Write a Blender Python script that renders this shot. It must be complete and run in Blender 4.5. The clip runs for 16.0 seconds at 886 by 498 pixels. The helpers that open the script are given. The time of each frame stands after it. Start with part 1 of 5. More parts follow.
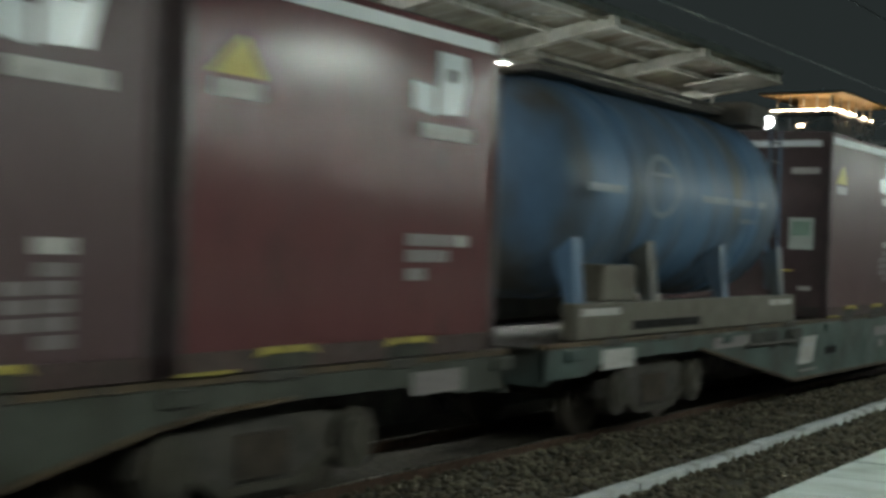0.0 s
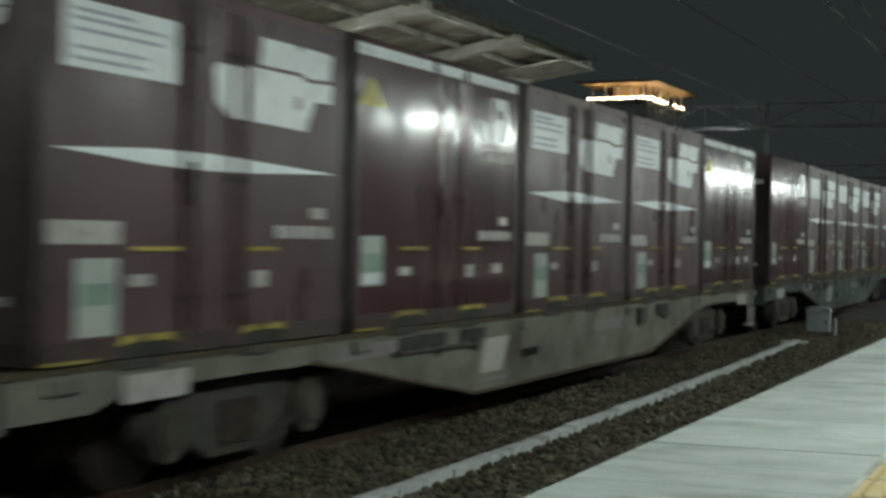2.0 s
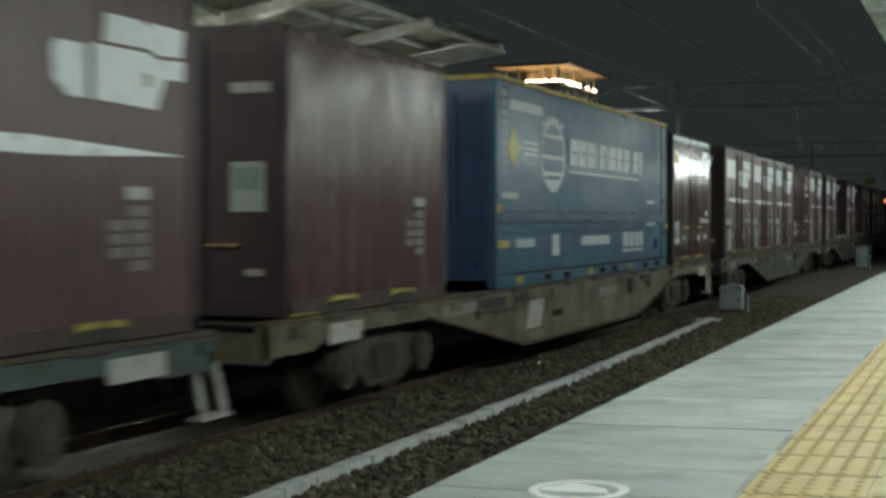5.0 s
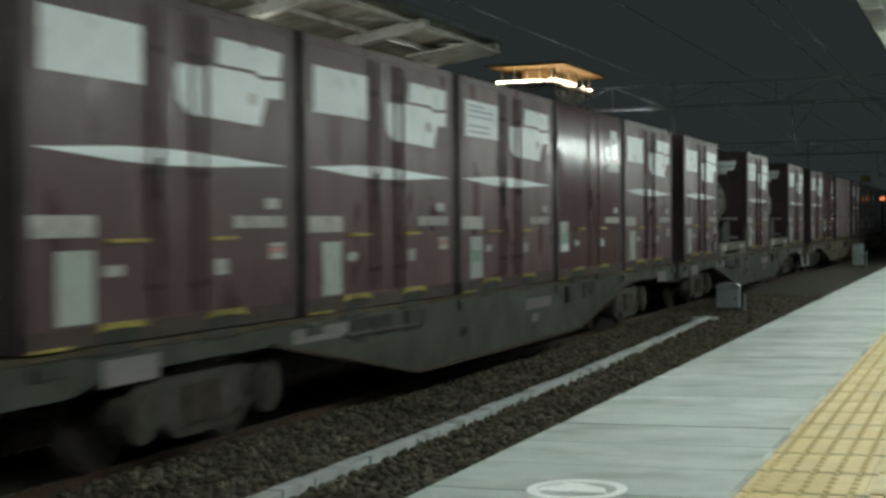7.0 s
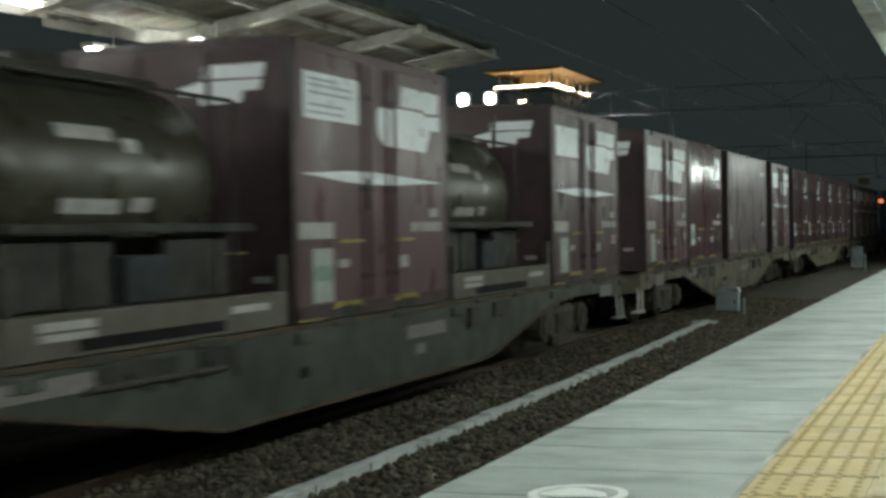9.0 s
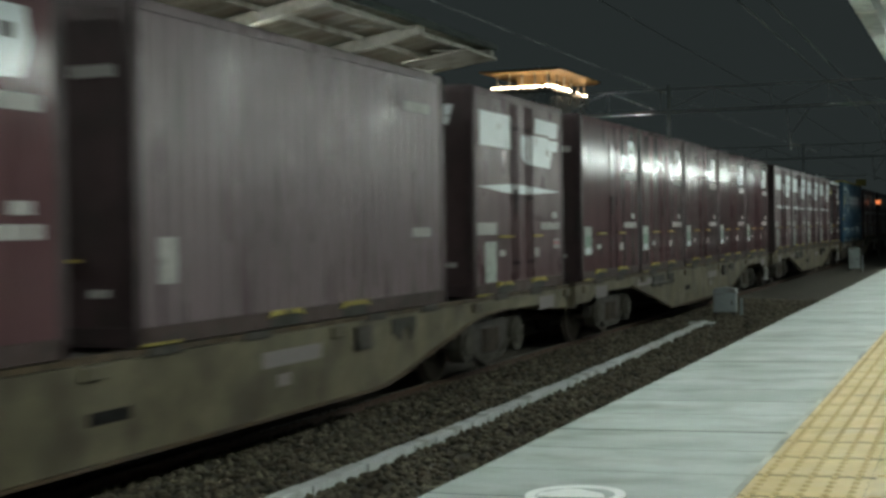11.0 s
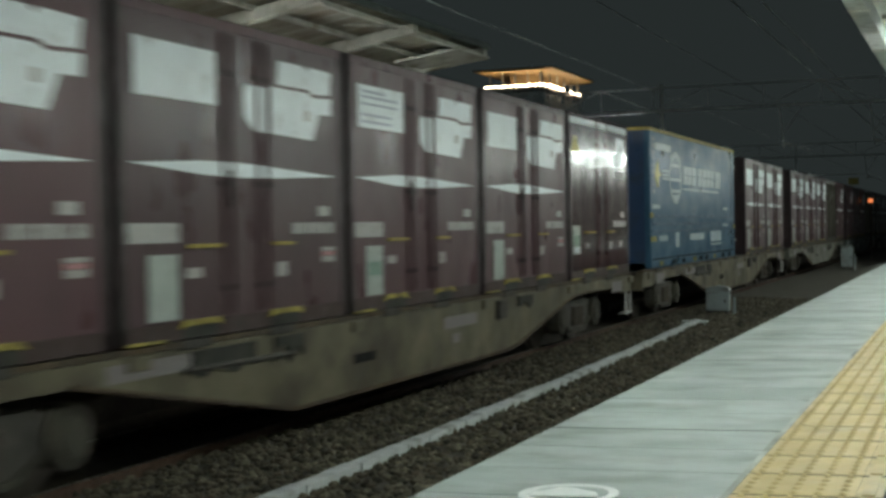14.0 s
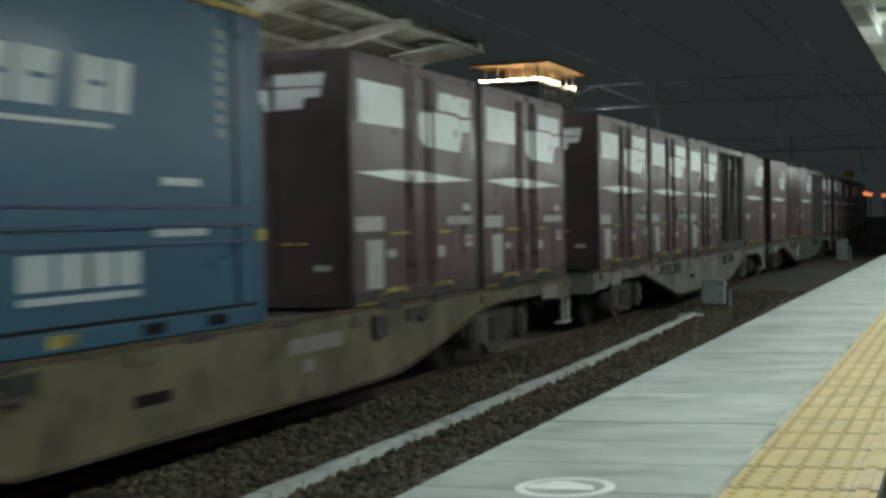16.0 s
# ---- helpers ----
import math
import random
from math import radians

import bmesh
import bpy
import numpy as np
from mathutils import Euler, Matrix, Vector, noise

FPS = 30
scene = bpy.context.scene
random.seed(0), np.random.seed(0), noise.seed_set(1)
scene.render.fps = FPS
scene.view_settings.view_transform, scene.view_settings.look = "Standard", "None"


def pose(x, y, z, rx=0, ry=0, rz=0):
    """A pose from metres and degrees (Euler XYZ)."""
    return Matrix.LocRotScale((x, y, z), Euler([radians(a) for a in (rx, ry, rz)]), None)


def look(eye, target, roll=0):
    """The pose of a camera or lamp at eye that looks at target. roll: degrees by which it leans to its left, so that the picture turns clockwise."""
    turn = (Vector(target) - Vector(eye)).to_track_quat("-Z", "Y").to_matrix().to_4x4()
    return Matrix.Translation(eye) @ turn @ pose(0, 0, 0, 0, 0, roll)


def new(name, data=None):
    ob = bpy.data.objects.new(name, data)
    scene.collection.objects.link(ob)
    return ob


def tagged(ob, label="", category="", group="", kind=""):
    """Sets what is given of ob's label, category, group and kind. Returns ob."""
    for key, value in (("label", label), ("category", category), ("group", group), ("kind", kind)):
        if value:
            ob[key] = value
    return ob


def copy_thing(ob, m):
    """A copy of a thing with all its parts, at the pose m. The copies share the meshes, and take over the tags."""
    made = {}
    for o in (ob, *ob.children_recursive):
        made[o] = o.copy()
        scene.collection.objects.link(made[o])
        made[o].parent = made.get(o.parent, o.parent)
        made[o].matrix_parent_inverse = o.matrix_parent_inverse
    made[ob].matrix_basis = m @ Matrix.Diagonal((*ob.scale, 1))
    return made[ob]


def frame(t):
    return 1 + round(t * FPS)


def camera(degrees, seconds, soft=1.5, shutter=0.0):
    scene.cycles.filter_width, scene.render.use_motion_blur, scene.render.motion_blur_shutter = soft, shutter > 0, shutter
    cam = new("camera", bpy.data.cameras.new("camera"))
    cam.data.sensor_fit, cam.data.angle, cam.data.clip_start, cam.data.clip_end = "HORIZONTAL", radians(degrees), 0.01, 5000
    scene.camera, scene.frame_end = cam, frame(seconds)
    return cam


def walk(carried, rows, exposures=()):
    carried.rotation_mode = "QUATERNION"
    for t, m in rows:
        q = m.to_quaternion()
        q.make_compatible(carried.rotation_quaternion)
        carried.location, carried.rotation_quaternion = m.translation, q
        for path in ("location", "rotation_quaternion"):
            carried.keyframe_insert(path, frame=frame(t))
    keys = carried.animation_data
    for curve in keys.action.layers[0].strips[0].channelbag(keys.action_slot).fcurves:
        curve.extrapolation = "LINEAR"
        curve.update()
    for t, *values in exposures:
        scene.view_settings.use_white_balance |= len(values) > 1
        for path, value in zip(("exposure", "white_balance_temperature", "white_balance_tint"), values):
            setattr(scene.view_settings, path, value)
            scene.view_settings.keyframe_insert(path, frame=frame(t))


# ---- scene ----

# Metres: x to the right of the line, y along the track, z up from the rail head.
EYE = Vector((0.0, 0.0, 1.88))
AIM = [  # seconds, turn to the left, pitch, lean, step along the line, rise
    (0.0, 33.245, -0.271, 1.876, -0.330, 0.030),
    (0.5, 31.133, -0.238, 1.654, -0.280, 0.018),
    (1.0, 29.134, -0.255, 0.828, -0.235, 0.012),
    (1.5, 27.498, -0.409, 1.047, -0.150, 0.010),
    (2.0, 25.768, -0.536, 0.958, -0.070, 0.006),
    (2.5, 24.360, -0.630, 0.220, -0.020, 0.000),
    (3.0, 23.665, -0.760, -0.200, 0.000, 0.000),
    (3.5, 23.170, -0.909, -0.185, 0.000, 0.000),
    (4.0, 22.694, -0.985, 0.027, 0.000, 0.000),
    (4.5, 22.394, -1.057, 0.144, 0.000, 0.000),
    (5.0, 22.246, -1.137, -0.147, 0.000, 0.000),
    (7.5, 22.084, -1.130, -0.565, 0.000, 0.000),
    (8.0, 22.067, -1.120, -0.750, 0.000, 0.000),
    (8.5, 22.069, -1.027, -0.986, 0.000, 0.000),
    (9.0, 22.053, -0.887, -0.911, 0.000, 0.000),
    (9.5, 22.019, -0.830, -0.841, 0.000, 0.000),
    (12.0, 21.872, -0.861, -0.946, 0.000, 0.000),
    (12.5, 21.845, -0.856, -0.994, 0.000, 0.000),
    (13.0, 21.798, -0.860, -1.003, 0.000, 0.000),
    (13.5, 21.729, -0.863, -0.947, 0.000, 0.000),
    (14.0, 21.658, -0.899, -0.950, 0.000, 0.000),
    (14.5, 21.603, -0.984, -0.956, 0.000, 0.000),
    (15.0, 21.552, -1.081, -1.115, 0.000, 0.000),
    (15.5, 21.500, -1.155, -1.067, 0.000, 0.000),
    (16.0, 21.478, -1.150, -1.117, 0.000, 0.000),
]


def aim(yaw, pitch, lean, step, rise):
    a, b = radians(yaw), radians(pitch)
    eye = EYE + Vector((0, step, rise))
    return look(eye, eye + Vector((-math.sin(a) * math.cos(b), math.cos(a) * math.cos(b), math.sin(b))), lean)


cam = camera(36.48, 16.0, soft=3.15, shutter=0.42)
walk(cam, [(t, aim(*row)) for t, *row in AIM], exposures=[(0.0, 0.0), (16.0, 0.0)])

# ---- night sky ----
world = bpy.data.worlds.new("night")
scene.world = world
world.use_nodes = True
world.node_tree.nodes["Background"].inputs[0].default_value = (0.0188, 0.0240, 0.0236, 1)
world.node_tree.nodes["Background"].inputs[1].default_value = 1.0

TUBE_GLOW = 190.0     # fluorescent tubes over the platform
FAR_TUBE_GLOW = 210.0  # tubes under the opposite canopy

# ---- materials ----
def material(name, colour, rough=0.6, metal=0.0, vary=0.25, scale=6.0, bump=0.0, bump_scale=60.0, stretch=(1, 1, 1),
             dirt=None, dirt_amount=0.0, dirt_scale=2.0, tint=0.0, coat=0.0, gloss_vary=0.15, tone=0.0, island=0.0, spec=0.5):
    """Paint, metal or mineral: two scales of noise in the colour, dirt in patches, fine relief."""
    m = bpy.data.materials.new(name)
    m.use_nodes = True
    nt = m.node_tree
    n, l = nt.nodes, nt.links
    b = n["Principled BSDF"]
    b.inputs["Metallic"].default_value = metal
    b.inputs["Coat Weight"].default_value = coat
    b.inputs["Coat Roughness"].default_value = 0.12
    b.inputs["Specular IOR Level"].default_value = spec
    tc = n.new("ShaderNodeTexCoord")
    mp = n.new("ShaderNodeMapping")
    mp.inputs["Scale"].default_value = stretch
    l.new(tc.outputs["Object"], mp.inputs["Vector"])
    info = n.new("ShaderNodeObjectInfo")
    off = n.new("ShaderNodeVectorMath")
    off.operation = "MULTIPLY_ADD"
    off.inputs[1].default_value = (31, 17, 23)
    l.new(info.outputs["Random"], off.inputs[0])
    l.new(mp.outputs["Vector"], off.inputs[2])

    def noise_tex(s, detail):
        t = n.new("ShaderNodeTexNoise")
        t.inputs["Scale"].default_value, t.inputs["Detail"].default_value = s, detail
        l.new(off.outputs[0], t.inputs["Vector"])
        return t.outputs["Fac"]

    def mix(fac, a, c, kind="MIX"):
        x = n.new("ShaderNodeMix")
        x.data_type, x.blend_type = "RGBA", kind
        for sock, v in ((x.inputs["Factor"], fac), (x.inputs[6], a), (x.inputs[7], c)):
            if isinstance(v, (int, float)):
                sock.default_value = v
            elif isinstance(v, tuple):
                sock.default_value = (*v, 1)
            else:
                l.new(v, sock)
        return x.outputs[2]

    def ramp(fac, lo, hi, a=0.0, c=1.0):
        r = n.new("ShaderNodeMapRange")
        for k, v in zip(("From Min", "From Max", "To Min", "To Max"), (lo, hi, a, c)):
            r.inputs[k].default_value = v
        l.new(fac, r.inputs["Value"])
        return r.outputs["Result"]

    dark = tuple(c * (1 - vary) for c in colour)
    light = tuple(min(1, c * (1 + vary)) for c in colour)
    col = mix(ramp(noise_tex(scale, 6), 0.3, 0.7), dark, light)
    col = mix(ramp(noise_tex(scale * 7, 3), 0.35, 0.65, 0, 0.35), col, tuple(c * (1 - vary * 1.2) for c in colour))
    if dirt:
        col = mix(ramp(noise_tex(dirt_scale, 8), 0.62 - 0.3 * dirt_amount, 0.78 - 0.2 * dirt_amount, 0, 0.85), col, dirt)
    if tint:
        col = mix(ramp(info.outputs["Random"], 0, 1, 0, 1), col, mix(1.0, col, (1 + tint, 1 - tint * 0.4, 1 - tint * 0.2), "MULTIPLY"))
    if tone:
        col = mix(ramp(info.outputs["Random"], 0, 1, 0, 1), mix(1.0, col, (1 - tone, 1 - tone, 1 - tone), "MULTIPLY"), mix(1.0, col, (1 + tone, 1 + tone, 1 + tone), "MULTIPLY"))
    if island:
        geo = n.new("ShaderNodeNewGeometry")
        col = mix(geo.outputs["Random Per Island"], mix(1.0, col, (1 - island, 1 - island, 1 - island * 1.05), "MULTIPLY"), mix(1.0, col, (1 + island, 1 + island, 1 + island), "MULTIPLY"))
    l.new(col, b.inputs["Base Color"])
    l.new(ramp(noise_tex(scale * 1.7, 5), 0.3, 0.7, max(0.03, rough - gloss_vary), min(1, rough + gloss_vary)), b.inputs["Roughness"])
    if bump:
        bp = n.new("ShaderNodeBump")
        bp.inputs["Strength"].default_value = bump
        bp.inputs["Distance"].default_value = 0.01
        l.new(noise_tex(bump_scale, 4), bp.inputs["Height"])
        l.new(bp.outputs["Normal"], b.inputs["Normal"])
    return m


def glow(name, colour, strength):
    m = bpy.data.materials.new(name)
    m.use_nodes = True
    b = m.node_tree.nodes["Principled BSDF"]
    b.inputs["Base Color"].default_value = (*[min(1, c) * 0.8 for c in colour], 1)
    b.inputs["Emission Color"].default_value = (*colour, 1)
    b.inputs["Emission Strength"].default_value = strength
    return m


M = dict(
    maroon=material("faded_maroon_paint", (0.110, 0.068, 0.073), 0.37, vary=0.09, tone=0.1, scale=0.8, bump=0.03, bump_scale=3.0, stretch=(1, 1.8, 0.8), dirt=(0.085, 0.06, 0.06), dirt_amount=0.2, tint=0.08, spec=0.34),
    rib=material("ribbed_maroon_paint", (0.109, 0.070, 0.073), 0.34, vary=0.08, scale=0.8, bump=0.01, bump_scale=4.0, stretch=(1, 1.8, 0.8), dirt=(0.085, 0.05, 0.05), dirt_amount=0.15, tint=0.12, tone=0.1, spec=0.38, gloss_vary=0.03),
    gloss=material("glossy_maroon_paint", (0.090, 0.047, 0.051), 0.175, vary=0.10, scale=0.9, bump=0.06, bump_scale=3.5, stretch=(1, 2.6, 0.5), dirt=(0.06, 0.035, 0.033), dirt_amount=0.15, tint=0.06, tone=0.08, gloss_vary=0.04, coat=0.35),
    sheen=material("worn_glossy_maroon_paint", (0.128, 0.074, 0.079), 0.16, vary=0.14, scale=0.9, bump=0.10, bump_scale=4.5, stretch=(1, 2.6, 0.5), dirt=(0.085, 0.045, 0.045), dirt_amount=0.15, tint=0.06, tone=0.08, gloss_vary=0.06, spec=0.14),
    mauve=material("greyish_mauve_paint", (0.185, 0.140, 0.150), 0.33, vary=0.12, scale=1.2, bump=0.04, bump_scale=4.0, stretch=(1, 3, 0.5), dirt=(0.08, 0.06, 0.06), dirt_amount=0.15),
    post=material("dark_maroon_frame", (0.045, 0.026, 0.028), 0.55, vary=0.3, scale=3, bump=0.1, dirt=(0.03, 0.025, 0.022), dirt_amount=0.4),
    # maroon wall paint with the ends' shade put into a darker colour
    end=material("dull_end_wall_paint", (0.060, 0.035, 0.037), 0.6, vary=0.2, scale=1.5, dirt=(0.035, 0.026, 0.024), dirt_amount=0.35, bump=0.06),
    # black for hoses and seams; also paints depth into flat slots and holes
    seal=material("black_rubber_seal", (0.010, 0.009, 0.009), 0.85, vary=0.2, spec=0.2),
    white_gloss=material("shiny_white_vinyl", (0.72, 0.78, 0.80), 0.2, vary=0.07, scale=4, gloss_vary=0.04),
    white=material("white_vinyl", (0.85, 0.91, 0.93), 0.4, vary=0.06, scale=4, dirt=(0.50, 0.50, 0.49), dirt_amount=0.12, dirt_scale=5),
    dull=material("dull_white_label", (0.50, 0.49, 0.47), 0.5, vary=0.12, scale=9, dirt=(0.25, 0.22, 0.2), dirt_amount=0.3, dirt_scale=8),
    tank_mark=material("faded_tank_lettering", (0.20, 0.25, 0.29), 0.45, vary=0.2, scale=6),
    faint=material("faded_grey_lettering", (0.24, 0.215, 0.215), 0.5, vary=0.15, scale=20),
    mortar=material("patched_mortar_strip", (0.46, 0.49, 0.46), 0.8, vary=0.25, scale=3, dirt=(0.15, 0.15, 0.125), dirt_amount=0.4, dirt_scale=2.2, bump=0.2),
    grout=material("dirty_grout", (0.055, 0.048, 0.034), 0.9, vary=0.3, scale=8),
    grey_print=material("grey_print", (0.47, 0.50, 0.58), 0.5, vary=0.15),
    pink=material("pink_label", (0.55, 0.28, 0.28), 0.5, vary=0.1),
    paper=material("pale_green_placard", (0.47, 0.52, 0.48), 0.35, vary=0.1, scale=5),
    green=material("green_print", (0.25, 0.37, 0.30), 0.4, vary=0.2, scale=6),
    yellow=material("worn_yellow_paint", (0.50, 0.39, 0.08), 0.55, vary=0.3, scale=8, dirt=(0.12, 0.09, 0.04), dirt_amount=0.4, dirt_scale=9),
    lip=material("dirty_yellow_lip", (0.46, 0.38, 0.08), 0.65, vary=0.35, scale=6, dirt=(0.08, 0.06, 0.03), dirt_amount=0.6, dirt_scale=7),
    warn=material("yellow_sticker", (0.55, 0.47, 0.10), 0.4, vary=0.15),
    blue=material("blue_panel_paint", (0.038, 0.104, 0.172), 0.40, vary=0.07, scale=0.9, bump=0.02, bump_scale=4, stretch=(1, 0.6, 1.2), spec=0.3),
    decal=material("bluish_white_decal", (0.48, 0.55, 0.57), 0.45, vary=0.12, scale=7),
    rib_red=material("glossy_ribbed_red_paint", (0.100, 0.055, 0.058), 0.23, vary=0.08, scale=0.8, bump=0.01, bump_scale=4.0, stretch=(1, 5.0, 0.35), dirt=(0.085, 0.045, 0.045), dirt_amount=0.15, tone=0.08, gloss_vary=0.11, spec=0.42),
    rib_deep=material("deep_red_ribbed_paint", (0.128, 0.052, 0.054), 0.17, coat=0.2, vary=0.08, scale=0.8, bump=0.01, bump_scale=4.0, stretch=(1, 1.8, 0.8), dirt=(0.085, 0.045, 0.045), dirt_amount=0.15, tone=0.08, gloss_vary=0.03),
    # darker than the side panels: end walls, roof, rods and rubbing rails
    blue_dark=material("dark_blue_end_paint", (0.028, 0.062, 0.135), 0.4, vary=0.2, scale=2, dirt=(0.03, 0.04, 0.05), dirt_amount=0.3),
    tank_blue=material("stained_blue_tank_paint", (0.098, 0.180, 0.292), 0.5, vary=0.2, scale=1.2, bump=0.05, bump_scale=8, stretch=(1, 2.5, 0.6), dirt=(0.088, 0.072, 0.042), dirt_amount=0.55, dirt_scale=0.8),
    tank_khaki=material("dull_khaki_tank_shell", (0.066, 0.062, 0.040), 0.36, metal=0.15, vary=0.2, scale=1.6, bump=0.06, bump_scale=7, dirt=(0.06, 0.06, 0.045), dirt_amount=0.4),
    beam_grey=material("grey_frame_paint", (0.125, 0.115, 0.088), 0.55, vary=0.25, scale=3, dirt=(0.08, 0.065, 0.05), dirt_amount=0.5, dirt_scale=3, bump=0.08),
    sill_teal=material("teal_grey_wagon_paint", (0.066, 0.096, 0.087), 0.5, vary=0.25, scale=1.5, dirt=(0.045, 0.042, 0.034), dirt_amount=0.5, dirt_scale=1.6, bump=0.06),
    sill_grey=material("pale_grey_wagon_paint", (0.178, 0.180, 0.150), 0.55, vary=0.25, scale=1.5, dirt=(0.07, 0.058, 0.042), dirt_amount=0.45, dirt_scale=1.6, bump=0.06),
    sill_beige=material("rusty_beige_wagon_paint", (0.150, 0.130, 0.082), 0.55, vary=0.3, scale=1.5, dirt=(0.05, 0.038, 0.026), dirt_amount=0.55, dirt_scale=1.6, bump=0.06),
    sill_dark=material("dark_grey_wagon_paint", (0.056, 0.062, 0.050), 0.55, vary=0.3, scale=1.5, dirt=(0.032, 0.030, 0.022), dirt_amount=0.45, dirt_scale=2, bump=0.06),
    rust=material("brown_rusty_steel", (0.060, 0.046, 0.034), 0.75, vary=0.4, scale=5, bump=0.3, bump_scale=40),
    # dark tone for tank skirts, sill stains and the painted depth of pockets
    skirt=material("oily_dark_skirt", (0.026, 0.026, 0.020), 0.7, vary=0.35, scale=3, dirt=(0.045, 0.042, 0.03), dirt_amount=0.35, dirt_scale=3, bump=0.1),
    valve=material("grimy_blue_valve_box", (0.018, 0.024, 0.030), 0.7, vary=0.3, scale=4, dirt=(0.02, 0.02, 0.016), dirt_amount=0.5),
    rust_edge=material("rusty_deck_edge", (0.088, 0.060, 0.032), 0.75, vary=0.4, scale=4, dirt=(0.05, 0.04, 0.03), dirt_amount=0.5, dirt_scale=2.5, bump=0.2),
    bogie=material("dusty_bogie_casting", (0.048, 0.043, 0.031), 0.8, vary=0.35, scale=4, dirt=(0.06, 0.052, 0.04), dirt_amount=0.4, dirt_scale=3, bump=0.25, bump_scale=30),
    rail_dirt=material("grimy_lower_rail", (0.072, 0.043, 0.039), 0.7, vary=0.35, scale=4, dirt=(0.03, 0.025, 0.02), dirt_amount=0.5, dirt_scale=4, bump=0.1),
    grime=material("black_grimy_steel", (0.056, 0.050, 0.042), 0.7, vary=0.4, scale=6, bump=0.3, bump_scale=30, dirt=(0.09, 0.075, 0.055), dirt_amount=0.2),
    wheel=material("worn_wheel_steel", (0.10, 0.085, 0.07), 0.5, metal=0.5, vary=0.35, scale=7),
    rail=material("rusty_rail_side", (0.085, 0.050, 0.032), 0.65, metal=0.2, vary=0.3, scale=8, bump=0.15),
    rail_head=material("polished_rail_head", (0.30, 0.28, 0.26), 0.3, metal=0.9, vary=0.15, scale=12),
    ballast=material("brown_ballast", (0.075, 0.066, 0.050), 0.9, vary=0.5, scale=14, bump=0.9, bump_scale=18),
    stone=material("ballast_stone", (0.098, 0.086, 0.058), 0.85, island=0.55, vary=0.45, scale=9, bump=0.3, bump_scale=40, dirt=(0.06, 0.045, 0.03), dirt_amount=0.5, dirt_scale=3),
    sleeper=material("oily_concrete_sleeper", (0.10, 0.088, 0.07), 0.85, vary=0.3, scale=6, bump=0.2),
    concrete=material("pale_platform_concrete", (0.40, 0.435, 0.42), 0.7, vary=0.12, scale=3, bump=0.15, bump_scale=50, dirt=(0.24, 0.255, 0.245), dirt_amount=0.3, dirt_scale=2.2, tint=-0.05),
    slab=material("platform_edge_slab", (0.408, 0.463, 0.449), 0.62, vary=0.16, scale=2.6, bump=0.12, bump_scale=60, stretch=(0.8, 1.4, 1), dirt=(0.235, 0.262, 0.242), dirt_amount=0.44, dirt_scale=3.2, gloss_vary=0.22, tone=0.09),
    # much darker concrete than the near platform's
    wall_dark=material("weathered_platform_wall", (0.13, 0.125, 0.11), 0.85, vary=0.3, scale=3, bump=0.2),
    trough=material("grey_concrete_trough_lid", (0.56, 0.59, 0.59), 0.8, vary=0.15, scale=5, bump=0.2, dirt=(0.14, 0.125, 0.105), dirt_amount=0.3, dirt_scale=3),
    tactile=material("yellow_tactile_block", (0.61, 0.475, 0.225), 0.6, vary=0.1, scale=5, bump=0.08, dirt=(0.42, 0.33, 0.17), dirt_amount=0.3, dirt_scale=4),
    # darker yellow that paints the studs' small shadows
    stud_dirt=material("dirt_round_studs", (0.46, 0.36, 0.17), 0.8, vary=0.3, scale=6),
    marking=material("white_road_paint", (0.86, 0.88, 0.87), 0.6, vary=0.1, scale=12),
    steel_white=material("cream_painted_steel", (0.56, 0.56, 0.50), 0.5, vary=0.12, scale=3, dirt=(0.3, 0.25, 0.17), dirt_amount=0.3, dirt_scale=2),
    # cream steel with grime, dimness put into its colour for the opposite canopy
    steel_dim=material("grubby_cream_steel", (0.47, 0.47, 0.415), 0.6, vary=0.2, scale=3, dirt=(0.2, 0.17, 0.11), dirt_amount=0.4, dirt_scale=2),
    gutter=material("dull_white_gutter", (0.36, 0.38, 0.36), 0.55, vary=0.3, scale=5, dirt=(0.12, 0.125, 0.11), dirt_amount=0.5, dirt_scale=5),
    sheet=material("cream_roof_sheet", (0.345, 0.33, 0.268), 0.6, vary=0.25, scale=1.5, dirt=(0.17, 0.13, 0.08), dirt_amount=0.5, dirt_scale=1.2),
    fascia=material("dark_green_grey_fascia", (0.045, 0.055, 0.052), 0.6, vary=0.2, scale=2),
    mast=material("galvanised_mast_steel", (0.82, 0.86, 0.84), 0.45, metal=0.45, vary=0.2, scale=4),
    wire=material("tarnished_copper_wire", (0.32, 0.34, 0.33), 0.5, metal=0.4, vary=0.1),
    porcelain=material("white_insulator", (0.6, 0.6, 0.58), 0.25, vary=0.05),
    cabinet=material("grey_cabinet_paint", (0.34, 0.39, 0.40), 0.5, vary=0.12, scale=4, dirt=(0.16, 0.15, 0.13), dirt_amount=0.25),
    timber=material("warm_timber_soffit", (0.50, 0.37, 0.21), 0.6, vary=0.2, scale=2, stretch=(1, 6, 1)),
    # mirror finish added so the unlit walls take on the night sky's tone
    facade=material("mirror_glass_facade", (0.78, 0.82, 0.82), 0.3, metal=0.9, vary=0.2, scale=0.6),
    tube=glow("fluorescent_tube", (0.89, 1.0, 0.93), TUBE_GLOW),
    far_tube=glow("far_fluorescent_tube", (0.95, 1.0, 0.95), FAR_TUBE_GLOW),
    flood=glow("white_floodlight", (0.93, 0.95, 1.0), 60.0),
    warm=glow("warm_bulb", (1.0, 0.76, 0.48), 32.0),
    amber=glow("amber_lamp", (1.0, 0.27, 0.09), 1.0),
)


